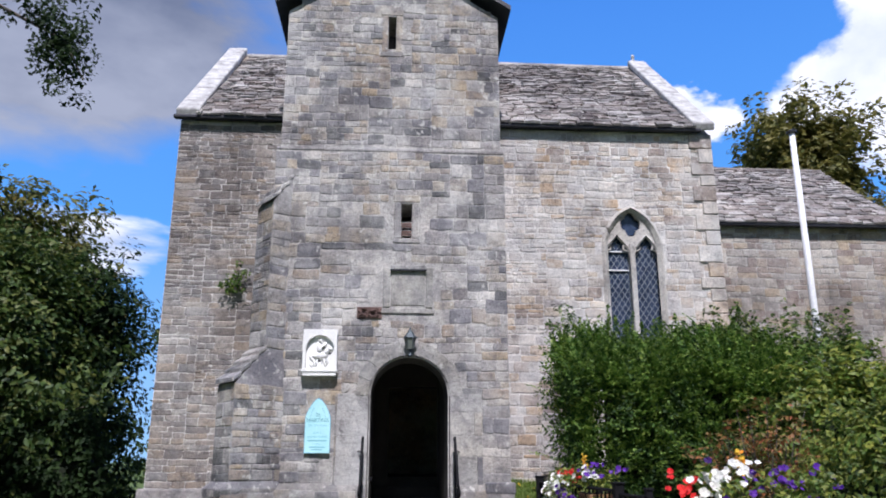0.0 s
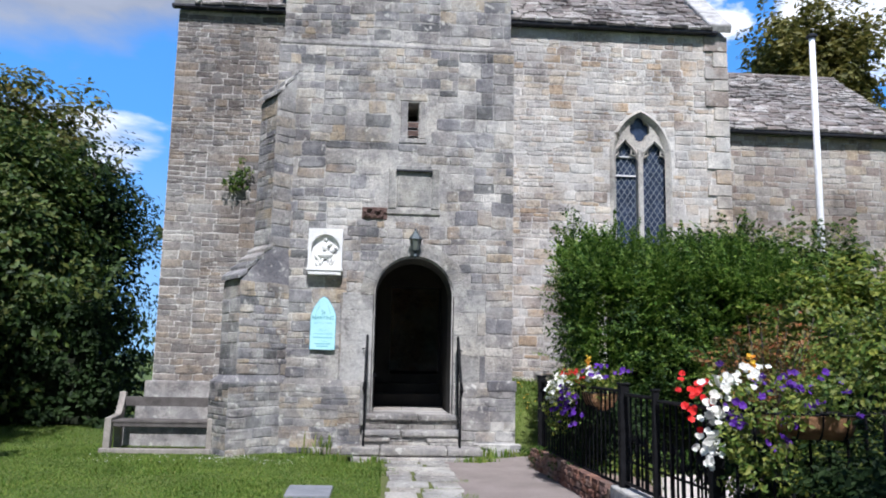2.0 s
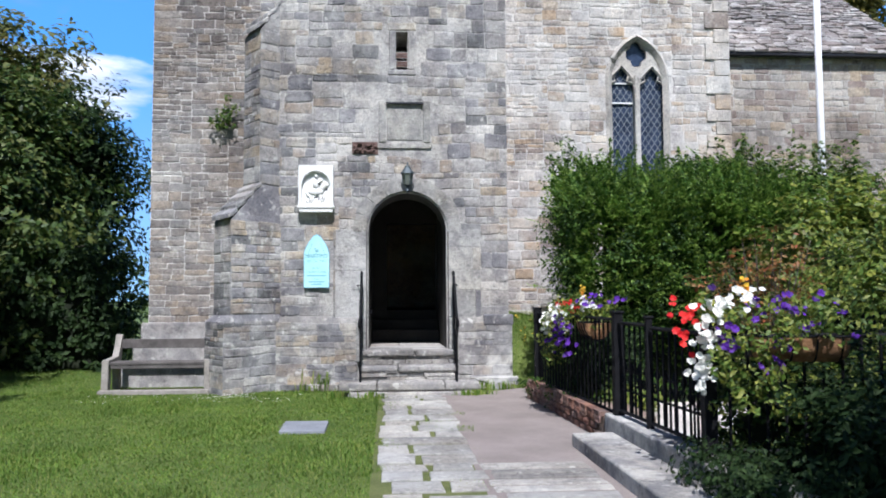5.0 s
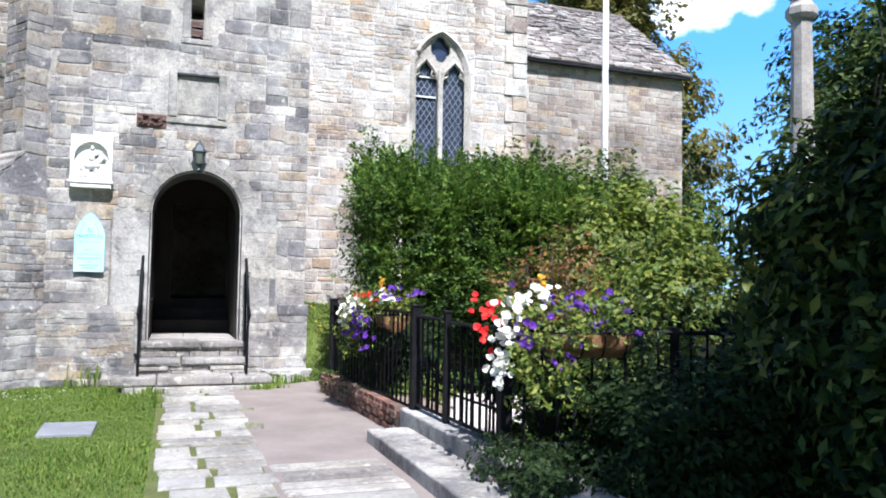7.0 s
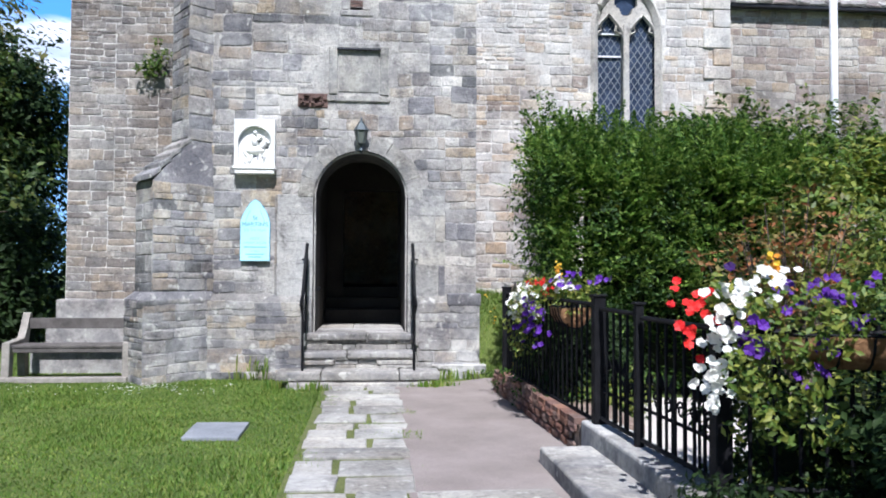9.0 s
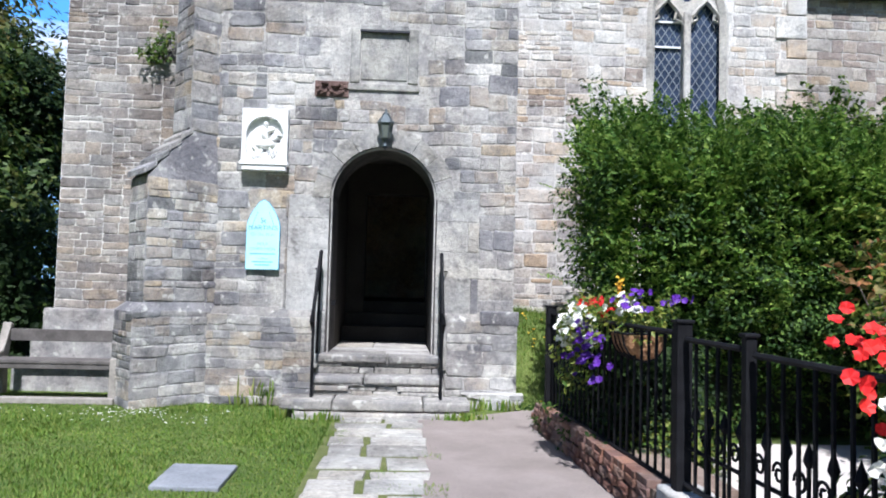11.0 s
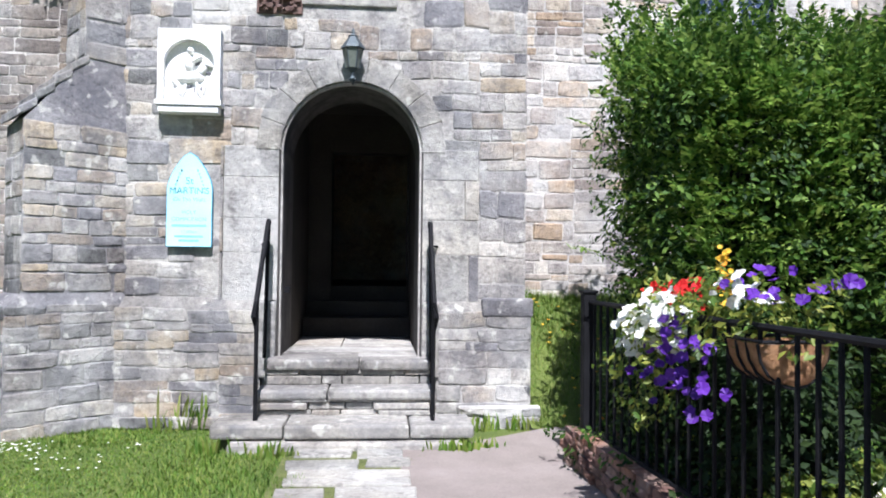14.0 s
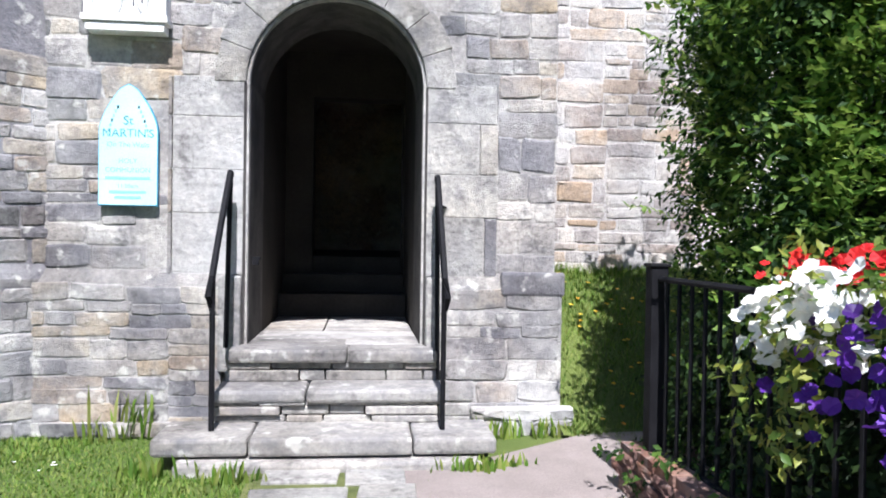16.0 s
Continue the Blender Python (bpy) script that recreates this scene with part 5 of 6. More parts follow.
def hedge(name, label, x0, x1, y0, y1, z1, count, rad, per, size, material, seed, category="hedge", inset=0.3, spikes=0, rough=0.22):
    t = thing(name, ((x0 + x1) / 2, (y0 + y1) / 2, 0), label, category)
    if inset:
        part("inner_twig", core_block(x0, x1, y0, y1, z1, inset), M_CORE, t, "solid near-black block standing in for inner shade")
    cl = box_hedge_clumps(seed, x0, x1, y0, y1, z1, count, rad, rough=rough)
    r = random.Random(seed + 3)
    for _ in range(spikes):
        x, y = r.uniform(x0 + 0.1, x1), r.uniform(y0, y0 + 0.7)
        h = r.random() ** 1.5 * 0.65 + 0.12
        lean = r.uniform(-0.4, 0.25)
        for k in range(8):
            f = k / 7
            cl.append(((x + lean * h * f + r.gauss(0, 0.02), y, z1 - 0.12 + h * f), (0, -0.3, 1), max(0.05, rad * (0.7 - 0.45 * f))))
    c, f = clump_points(seed, cl, per, rad, 0.5, 0.75)
    leaves("foliage", t, c, f, size, material, seed, jitter=0.5)
    return t


def shoot_points(seed, roots, spacing=0.022):
    """Leaves in two flat rows along slender shoots. roots: (start, direction, length)."""
    r = random.Random(seed)
    cs, fs = [], []
    for p, d, l in roots:
        p, d = Vector(p), Vector(d).normalized()
        side = d.cross(Vector((r.gauss(0, 0.5), r.gauss(0, 0.5), 1))).normalized()
        up = side.cross(d)
        if up.z < 0:
            up = -up
        n = max(4, int(l / spacing))
        for i in range(n):
            f = (i + r.random()) / n
            c = p + d * l * f + side * ((1 if i % 2 else -1) * 0.030 * (1.1 - 0.6 * f)) + Vector((0, 0, -0.18 * l * f * f))
            cs.append(tuple(c))
            fs.append(tuple(up + Vector((0, -0.15, 0.45))))
    return np.array(cs), np.array(fs)


def clipped_hedge(x0, x1, y0, y1, z1, seed):
    t = thing("hedge", ((x0 + x1) / 2, (y0 + y1) / 2, 0), "tall dense green hornbeam hedge with feathery shoots beside the railings", "hedge")
    # dark solid core in place of shade between the leaves
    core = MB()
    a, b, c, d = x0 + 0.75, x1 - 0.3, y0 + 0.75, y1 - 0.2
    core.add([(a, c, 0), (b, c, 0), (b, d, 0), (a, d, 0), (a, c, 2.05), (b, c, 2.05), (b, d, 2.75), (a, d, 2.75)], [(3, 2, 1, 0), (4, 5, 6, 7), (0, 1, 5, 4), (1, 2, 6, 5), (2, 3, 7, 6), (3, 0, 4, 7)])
    part("inner_twig", core, M_CORE, t, "solid near-black block standing in for inner shade")

    def crest(y):
        return (2.5 + 0.75 * min(1, max(0, (y - y0) / (y1 - y0)))) / z1

    def tuck(z):
        f = min(1, max(0, (z / z1 - 0.12) / 0.45))
        return 0.62 * (1 - f * f * (3 - 2 * f))

    cl = []
    for c, o, rad in box_hedge_clumps(seed, x0, x1, y0, y1, z1, 1500, 0.2, rough=0.42):
        if o[1] == -1:
            c = (c[0], c[1] + tuck(c[2]) + 0.1, c[2])
        back = 0.5 * max(0, c[1] + 1.35) if o[0] == -1 else 0
        cl.append(((c[0] + back, c[1], c[2] * crest(c[1])), o, rad))
    c, f = clump_points(seed, cl, 44, 0.2, 0.5, 0.75)
    leaves("foliage", t, c, f, 0.055, M_HEDGE, seed, jitter=0.5)
    r = random.Random(seed + 1)
    roots = []
    for _ in range(4600):
        face = r.choices(("front", "left", "top"), (5.0, 2.6, 3.2))[0]
        x, y, z = r.uniform(x0, x1), r.uniform(y0, y1), z1 * (0.1 + 0.9 * r.random() ** 0.55)
        lump = wobble((x, y, z), seed, 1.3, 0.36) + wobble((x, y, z), seed + 9, 4, 0.17)
        l = 0.14 + 0.24 * r.random() ** 2
        if face == "front":
            p, d = (x, y0 + 0.12 + tuck(z) - lump, z), (r.gauss(-0.15, 0.4), -0.8, r.uniform(0.1, 1.3))
        elif face == "left":
            p, d = (x0 + 0.12 - lump + 0.5 * max(0, y + 1.35), y, z), (-0.8, r.gauss(-0.2, 0.4), r.uniform(0.1, 1.3))
            if r.random() < 0.10:
                l *= 1.8
        else:
            p, d = (x, y0 + (y1 - y0) * r.random() ** 1.5, z1 - 0.22 + lump * 0.7), (r.gauss(-0.2, 0.35), r.gauss(-0.25, 0.3), 1)
            l = 0.22 + 0.62 * r.random() ** 2.2
        roots.append(((p[0], p[1], p[2] * crest(p[1])), d, l))
    c, f = shoot_points(seed + 2, roots)
    leaves("young_growth", t, c, f, 0.058, M_HEDGE_TIP, seed + 2, "paler young leafy shoots", jitter=0.38, width=0.55)
    return t


clipped_hedge(2.12, 5.3, -2.25, -0.45, 3.2, 5)
hedge("shrub", "loose green shrub with tall feathery shoots", 4.3, 6.6, -1.6, 0.2, 3.0, 420, 0.2, 26, 0.08, M_SHRUB_G, 15, "shrub", spikes=60)
# shade on these plants comes from the darkened leaf colour
hedge("shrub", "leafy plants behind the turning railing, darkened for shade", 2.2, 3.7, -6.4, -5.85, 0.78, 260, 0.13, 22, 0.06, M_LAUREL, 26, "shrub", 0.16, rough=0.2)


def russet_shrub(x, y, seed):
    """Thin arching stems with a loose crown of coloured leaves above the railings."""
    t = thing("shrub", (x, y, 0), "straggly russet and green shrub on thin bare stems", "shrub")
    r = random.Random(seed)
    roots, cl = [], []
    for _ in range(26):
        a, reach, top = r.uniform(0, 6.28), r.uniform(0.1, 0.5), r.uniform(1.35, 1.9)
        tip = Vector((x + math.cos(a) * reach, y + math.sin(a) * reach * 0.8, top))
        knee = Vector((x + math.cos(a) * reach * 0.5, y + math.sin(a) * reach * 0.4, top * 0.62))
        part("stem", MB().tube([(x + r.gauss(0, 0.05), y + r.gauss(0, 0.05), -0.02), knee, tip], 0.009, 5, False, 0.003), M_BARK, t)
        for k in range(7):
            f = 0.25 + 0.75 * k / 6
            p = knee.lerp(tip, f)
            roots.append((tuple(p), (r.gauss(0, 1), r.gauss(0, 1), r.uniform(-0.1, 0.9)), r.uniform(0.12, 0.28)))
    c, f = shoot_points(seed, roots, 0.02)
    leaves("foliage", t, c, f, 0.048, M_SHRUB_R, seed, jitter=0.5)
    return t


russet_shrub(2.68, -5.85, 16)
hedge("shrub", "bright yellow-green leafy shrub behind the hedge", 4.3, 6.3, -3.6, -2.3, 2.2, 420, 0.18, 24, 0.085, M_SHRUB_Y, 17, "shrub", 0.3, spikes=90, rough=0.5)
hedge("shrub", "yellow-green and bronze leafy shrub behind the railings", 4.0, 6.6, -5.3, -4.0, 1.65, 420, 0.17, 24, 0.075, M_SHRUB_Y, 18, "shrub", 0.28, spikes=70, rough=0.45)
# climber's shade is given by the darker leaf material
hedge("shrub", "tangled green climbing shrub over the railings, darkened for shade", 2.4, 4.8, -7.6, -6.75, 0.76, 460, 0.14, 22, 0.07, M_TREE_DARK, 19, "shrub", 0.22, spikes=16)
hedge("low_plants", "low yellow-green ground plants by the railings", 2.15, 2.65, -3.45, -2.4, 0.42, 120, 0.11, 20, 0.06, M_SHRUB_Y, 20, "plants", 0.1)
# both ivies take the dark leaf colour as painted shade
hedge("ivy", "dense ivy and hedge shoots behind the railings, darkened for shade", 1.93, 2.55, -3.3, -1.35, 0.95, 360, 0.14, 30, 0.06, M_TREE_DARK, 24, "ivy", 0.14, rough=0.15)
hedge("ivy", "trailing green ivy over the kerb end, darkened for shade", 1.78, 2.7, -7.6, -6.55, 0.34, 300, 0.11, 22, 0.05, M_TREE_DARK, 25, "ivy", 0.12, rough=0.15)
hedge("ivy", "ivy creeping along the foot of the railings", 1.66, 2.0, -2.6, -1.3, 0.32, 80, 0.09, 16, 0.055, M_HEDGE, 22, "ivy", 0.06)

# large glossy shrub close to the path
bay = thing("laurel_shrub", (4.6, -8.2, 0), "large glossy laurel shrub with bare twigs, leaves darkened for shade", "shrub")
# solid core coloured as the laurel's inner shade
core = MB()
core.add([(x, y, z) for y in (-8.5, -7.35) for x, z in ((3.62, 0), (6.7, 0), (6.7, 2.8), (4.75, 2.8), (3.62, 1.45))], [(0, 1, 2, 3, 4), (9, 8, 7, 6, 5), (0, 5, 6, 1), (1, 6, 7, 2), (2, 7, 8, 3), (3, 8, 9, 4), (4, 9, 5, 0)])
part("inner_twig", core, M_CORE, bay, "solid near-black block standing in for inner shade")
laurel_top = lambda x: min(3.1, 1.85 + 1.3 * max(0, x - 3.5))
cl = []
for c, o, rad in box_hedge_clumps(31, 3.45, 6.8, -8.7, -7.2, 3.0, 1300, 0.2, rough=0.25):
    cl.append(((c[0], c[1], min(c[2], laurel_top(c[0]) + 0.15 * math.sin(c[0] * 9 + c[1] * 7))), o, rad))
rl = random.Random(32)
for _ in range(34):
    x, h = rl.uniform(3.6, 6.0), rl.uniform(0.15, 0.5)
    for k in range(5):
        cl.append(((x - 0.15 * h * k / 4, rl.uniform(-8.7, -7.4), laurel_top(x) - 0.1 + h * k / 4), (0, -0.4, 1), 0.13))
c, f = clump_points(31, cl, 20, 0.2)
# most leaves take tones darkened for shade
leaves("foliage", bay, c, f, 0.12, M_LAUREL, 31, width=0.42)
tw = MB()
rt = random.Random(8)
for k in range(34):
    p = Vector((rt.uniform(3.9, 5.2), rt.uniform(-8.6, -7.3), 0))
    p.z = laurel_top(p.x) - rt.uniform(0.1, 0.6)
    q = p + Vector((rt.uniform(-0.35, 0.2), rt.uniform(-0.3, 0.1), rt.uniform(0.1, 0.6)))
    tw.tube([p, (p + q) / 2 + Vector((0.03, 0, 0.04)), q], 0.009, 4, False, 0.004)
part("bare_twig", tw, M_TWIG, bay, "pale bare twigs")

# ---- hanging baskets ----
def petals(mb, c, o, size, r, k=7):
    """A flower: a ruffled disc of petals round a hollow."""
    c, o = Vector(c), Vector(o).normalized()
    s = o.cross(Vector((r.gauss(0, 1), r.gauss(0, 1), r.gauss(0, 1)))).normalized()
    t = o.cross(s)
    pts = [c - o * size * 0.25]
    for j in range(2 * k):
        a = 6.28318 * j / (2 * k)
        rr = size * (1.0 if j % 2 == 0 else 0.88) * r.uniform(0.9, 1.1)
        pts.append(c + (s * math.cos(a) + t * math.sin(a)) * rr + o * size * r.uniform(-0.15, 0.25))
    mb.add(pts, [(0, 1 + j, 1 + (j + 1) % (2 * k)) for j in range(2 * k)])


def basket(at, along, seed, length, label, groups, reach=(-0.5, 0.65), pot=1.0):
    at, along = Vector(at), Vector(along).normalized()
    acr = Vector((along.y, -along.x, 0))
    r = random.Random(seed)
    t = thing("flower_trough", tuple(at), label, "flower basket", "flower baskets on the railings")
    W = lambda u, v, w: at + along * u + acr * v + Vector((0, 0, w))
    liner = MB()
    for i in range(9):
        a = math.pi * i / 8
        for u in (0.5, 0.42, 0.2, 0.0, -0.2, -0.42, -0.5):
            taper = 1.0 if abs(u) < 0.45 else 0.8
            v, w = 0.15 * math.cos(a) * taper, -0.17 * math.sin(a) * taper
            liner.v.append(tuple(W(u * length * pot, v + r.uniform(-0.008, 0.008), w)))
    for i in range(8):
        for j in range(6):
            liner.f.append((i * 7 + j, i * 7 + j + 1, (i + 1) * 7 + j + 1, (i + 1) * 7 + j))
    liner.f.append(tuple(i * 7 for i in range(9)))
    liner.f.append(tuple(i * 7 + 6 for i in range(8, -1, -1)))
    part("liner", liner, M_COIR, t, "brown coir basket liner", smooth=True)
    part("rim", MB().tube([W(-0.5 * length * pot, 0.15, 0.01), W(0.5 * length * pot, 0.15, 0.01), W(0.5 * length * pot, -0.15, 0.01), W(-0.5 * length * pot, -0.15, 0.01)], 0.008, 5, True), M_IRON, t)
    for u in (-0.4, -0.13, 0.13, 0.4):
        part("rib", MB().tube([W(u * length * pot, 0.155 * math.cos(math.pi * i / 8), -0.178 * math.sin(math.pi * i / 8)) for i in range(9)], 0.007, 5), M_IRON, t)
    part("soil", MB().add([W(-0.48 * length * pot, 0.14, -0.03), W(0.48 * length * pot, 0.14, -0.03), W(0.48 * length * pot, -0.14, -0.03), W(-0.48 * length * pot, -0.14, -0.03)], [(0, 1, 2, 3)]), M_SOIL, t)
    cl = []
    for _ in range(95):
        u, v = (reach[0] + (reach[1] - reach[0]) * r.random() ** 0.8) * length, r.uniform(-0.36, 0.26)
        w = r.uniform(-0.02, 0.26) - 0.9 * max(0, abs(v) - 0.14) * (1 if u > 0.3 * length else 0.2)
        cl.append((tuple(W(u, v, w)), (acr.x * (1 if v > 0 else -0.6), acr.y * (1 if v > 0 else -0.6), 0.6), 0.075))
    for u0, n in ((reach[1] - 0.15, 22), (reach[1] - 0.4, 20)):
        for _ in range(n):
            w = -r.random() * 0.5
            cl.append((tuple(W(u0 * length + r.gauss(0, 0.07), -0.22 + r.gauss(0, 0.08), w)), tuple(-acr), 0.06))
    c, f = clump_points(seed, cl, 15, 0.075)
    leaves("foliage", t, c, f, 0.05, M_SHRUB_Y, seed)
    for name, material, spots, size in groups:
        mb = MB()
        for u, v, w, su, sv, sw, n in spots:
            for _ in range(int(n * 1.9)):
                p = W(u * length + r.gauss(0, su), v + r.gauss(0, sv), w + r.gauss(0, sw))
                petals(mb, p, Vector((-acr.x * 0.5, -acr.y * 0.5 - 0.5, 0.5)) + Vector((r.gauss(0, 0.35), r.gauss(0, 0.35), r.gauss(0, 0.35))), size * r.uniform(0.62, 0.95), r)
        part(name, mb, material, t)["kind"] = "stuff"
    return t


# along points to the far end of each trough; its outer side faces the path
basket((1.90, -3.70, 1.08), (-0.055, 1, 0), 41, 0.6, "long hanging trough of red, white and violet petunias", [
    ("white_flower", M_PETAL_W, [(1.12, -0.24, 0.05, 0.13, 0.05, 0.06, 44), (1.36, -0.24, -0.07, 0.08, 0.05, 0.06, 20), (0.30, 0.0, 0.20, 0.12, 0.06, 0.03, 9)], 0.041),
    ("red_flower", M_PETAL_R, [(1.30, -0.06, 0.17, 0.17, 0.06, 0.03, 20), (0.95, 0.0, 0.20, 0.10, 0.05, 0.03, 6)], 0.032),
    ("violet_flower", M_PETAL_P, [(0.62, -0.26, -0.02, 0.12, 0.05, 0.06, 10), (0.52, -0.24, -0.24, 0.13, 0.05, 0.10, 11), (0.1, 0.10, 0.24, 0.20, 0.12, 0.05, 12), (1.05, -0.24, -0.22, 0.10, 0.05, 0.07, 4)], 0.036),
    ("yellow_plume", M_PETAL_Y, [(0.85, 0.04, 0.28, 0.018, 0.018, 0.07, 30)], 0.017)], (-0.4, 1.6), 0.52)
basket((2.55, -6.60, 1.07), (-0.97, 0.23, 0), 42, 0.95, "large overflowing trough of red, white and violet petunias", [
    ("white_flower", M_PETAL_W, [(0.54, -0.12, 0.22, 0.07, 0.06, 0.045, 14), (0.66, -0.18, 0.04, 0.045, 0.05, 0.08, 13), (0.71, -0.18, -0.20, 0.045, 0.05, 0.09, 16), (0.34, 0.0, 0.30, 0.06, 0.05, 0.04, 4)], 0.036),
    ("red_flower", M_PETAL_R, [(0.80, 0.0, 0.14, 0.07, 0.08, 0.045, 8), (0.81, -0.1, 0.02, 0.03, 0.05, 0.05, 4)], 0.034),
    ("violet_flower", M_PETAL_P, [(0.53, -0.24, -0.01, 0.06, 0.05, 0.06, 8), (0.10, 0.08, 0.24, 0.17, 0.10, 0.05, 15), (0.20, -0.26, -0.10, 0.09, 0.04, 0.06, 4), (-0.15, -0.1, 0.10, 0.10, 0.08, 0.05, 4)], 0.034),
    ("yellow_plume", M_PETAL_Y, [(0.36, 0.0, 0.34, 0.02, 0.02, 0.05, 10)], 0.022)], (-0.5, 0.65), 0.62)

# ---- trees ----
def tree(name, label, x, y, z0, height, crown, material, seed, count, leaf, category="tree", low=0.25, rad=0.5, gap=0.0):
    t = thing(name, (x, y, z0), label, category)
    r = random.Random(seed)
    tr = MB()
    tr.tube([(x, y, z0 - 0.3), (x + 0.1, y, z0 + height * 0.3), (x, y + 0.1, z0 + height * 0.75)], height * 0.03, 8, False, height * 0.008)
    part("trunk", tr, M_BARK, t)
    clumps = []
    boughs = []
    for k in range(34):
        a, f = r.uniform(0, 6.28), r.uniform(low, 0.97)
        w = crown * math.sin(min(1, (1 - f) * 1.15 + 0.12) * 1.57) * r.uniform(0.55, 1.12)
        tip = Vector((x + math.cos(a) * w, y + math.sin(a) * w, z0 + height * f + r.uniform(-0.3, 0.5)))
        st = Vector((x, y, z0 + height * f * 0.62))
        part("limb", MB().tube([st, st.lerp(tip, 0.5) + Vector((0, 0, 0.3)), tip], height * 0.008, 5, False, height * 0.002), M_BARK, t)
        boughs.append((st, tip))
    for _ in range(int(count * 2.6)):
        st, tip = r.choice(boughs)
        f = 1 - r.random() ** 1.6 * 0.75
        c = st.lerp(tip, f) + Vector((r.gauss(0, 1), r.gauss(0, 1), r.gauss(0, 0.8))) * rad * 1.1
        if noise.noise(c * 0.55 + Vector((seed, 0, 0))) < gap - 0.42:
            continue
        o = (c - Vector((x, y, z0 + height * 0.5))).normalized()
        clumps.append((tuple(c), tuple(o), rad * r.uniform(0.5, 1.2)))
    c, f = clump_points(seed, clumps, 46, rad, 0.7, 0.6)
    leaves("crown", t, c, f, leaf, material, seed, jitter=0.6)
    return t


tree("tree", "large green and bronze leafy tree at the churchyard edge", -11.2, 8.5, 0, 8.5, 3.9, M_TREE_BROWN, 51, 520, 0.22, rad=0.6)
tree("tree", "dense dark green tree beside the lawn", -9.0, 5.2, 0, 6.2, 2.7, M_TREE, 52, 460, 0.17, low=0.05, rad=0.5)
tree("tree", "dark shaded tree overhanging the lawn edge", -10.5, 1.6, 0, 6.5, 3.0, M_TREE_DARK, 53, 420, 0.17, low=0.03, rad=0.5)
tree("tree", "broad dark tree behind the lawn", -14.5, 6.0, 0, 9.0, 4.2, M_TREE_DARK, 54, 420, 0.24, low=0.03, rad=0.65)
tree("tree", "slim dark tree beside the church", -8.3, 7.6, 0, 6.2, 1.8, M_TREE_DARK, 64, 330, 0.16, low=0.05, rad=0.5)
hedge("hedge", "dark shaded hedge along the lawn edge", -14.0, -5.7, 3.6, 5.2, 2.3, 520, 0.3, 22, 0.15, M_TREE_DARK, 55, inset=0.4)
tree("tree", "tall golden-green sweet chestnut behind the chancel", 15.9, 15.5, 0, 15.0, 4.6, M_TREE_GOLD, 56, 900, 0.30, low=0.3, rad=0.75)
tree("tree", "tall dark green cedar-like tree behind the memorial", 23.4, 7.5, 0, 13.5, 4.5, M_TREE_DARK, 57, 620, 0.27, low=0.12, rad=0.75)
tree("tree", "dark leafy tree behind the shrubs", 14.8, 0.5, 0, 7.8, 3.0, M_TREE, 58, 420, 0.22, low=0.1, rad=0.6)
tree("tree", "distant tree beyond the chancel end", 14.0, 10.5, 0, 7.6, 2.6, M_TREE_DARK, 60, 300, 0.2, low=0.2, rad=0.5)
over = thing("overhanging_branch", (-6.0, -0.6, 7.7), "leafy branch tip of a tree hanging over the lawn", "branch")
br = MB().tube([(-9.5, -0.5, 8.9), (-7.2, -0.6, 8.8), (-5.7, -0.6, 8.0), (-5.3, -0.6, 7.3)], 0.05, 6, False, 0.01)
part("limb", br, M_BARK, over)
rb2 = random.Random(71)
cl = [((-5.45 + rb2.gauss(0, 0.2) - 0.7 * q, -0.6 + rb2.gauss(0, 0.3), 7.45 + 1.1 * q + rb2.gauss(0, 0.3)), (0, -0.5, 0.5), 0.2) for q in [rb2.random() for _ in range(90)]]
c, f = clump_points(71, cl, 26, 0.2)
leaves("foliage", over, c, f, 0.10, M_TREE_DARK, 71)
tree("tree", "tree at the churchyard corner carrying the overhanging branch", -10.6, -0.6, 0, 9.8, 2.2, M_TREE_DARK, 61, 200, 0.2, low=0.6, rad=0.5)

# four trees out of view, added only for the shade they cast
tree("tree", "unseen tree added to shade the lawn edge", -9.5, -3.4, 0, 9.5, 3.1, M_TREE_DARK, 67, 620, 0.24, low=0.25, rad=0.65)
tree("tree", "unseen broad tree added to shade the laurel", 5.8, -12.7, 0, 8.6, 3.1, M_TREE, 62, 1000, 0.24, low=0.32, rad=0.65)
tree("tree", "unseen small tree added to shade plants by the railings", 3.9, -13.5, 0, 8.2, 1.85, M_TREE, 65, 480, 0.22, low=0.5, rad=0.6)
tree("tree", "second unseen tree added to shade the laurel", 9.0, -12.9, 0, 8.4, 3.2, M_TREE, 63, 700, 0.24, low=0.3, rad=0.7)

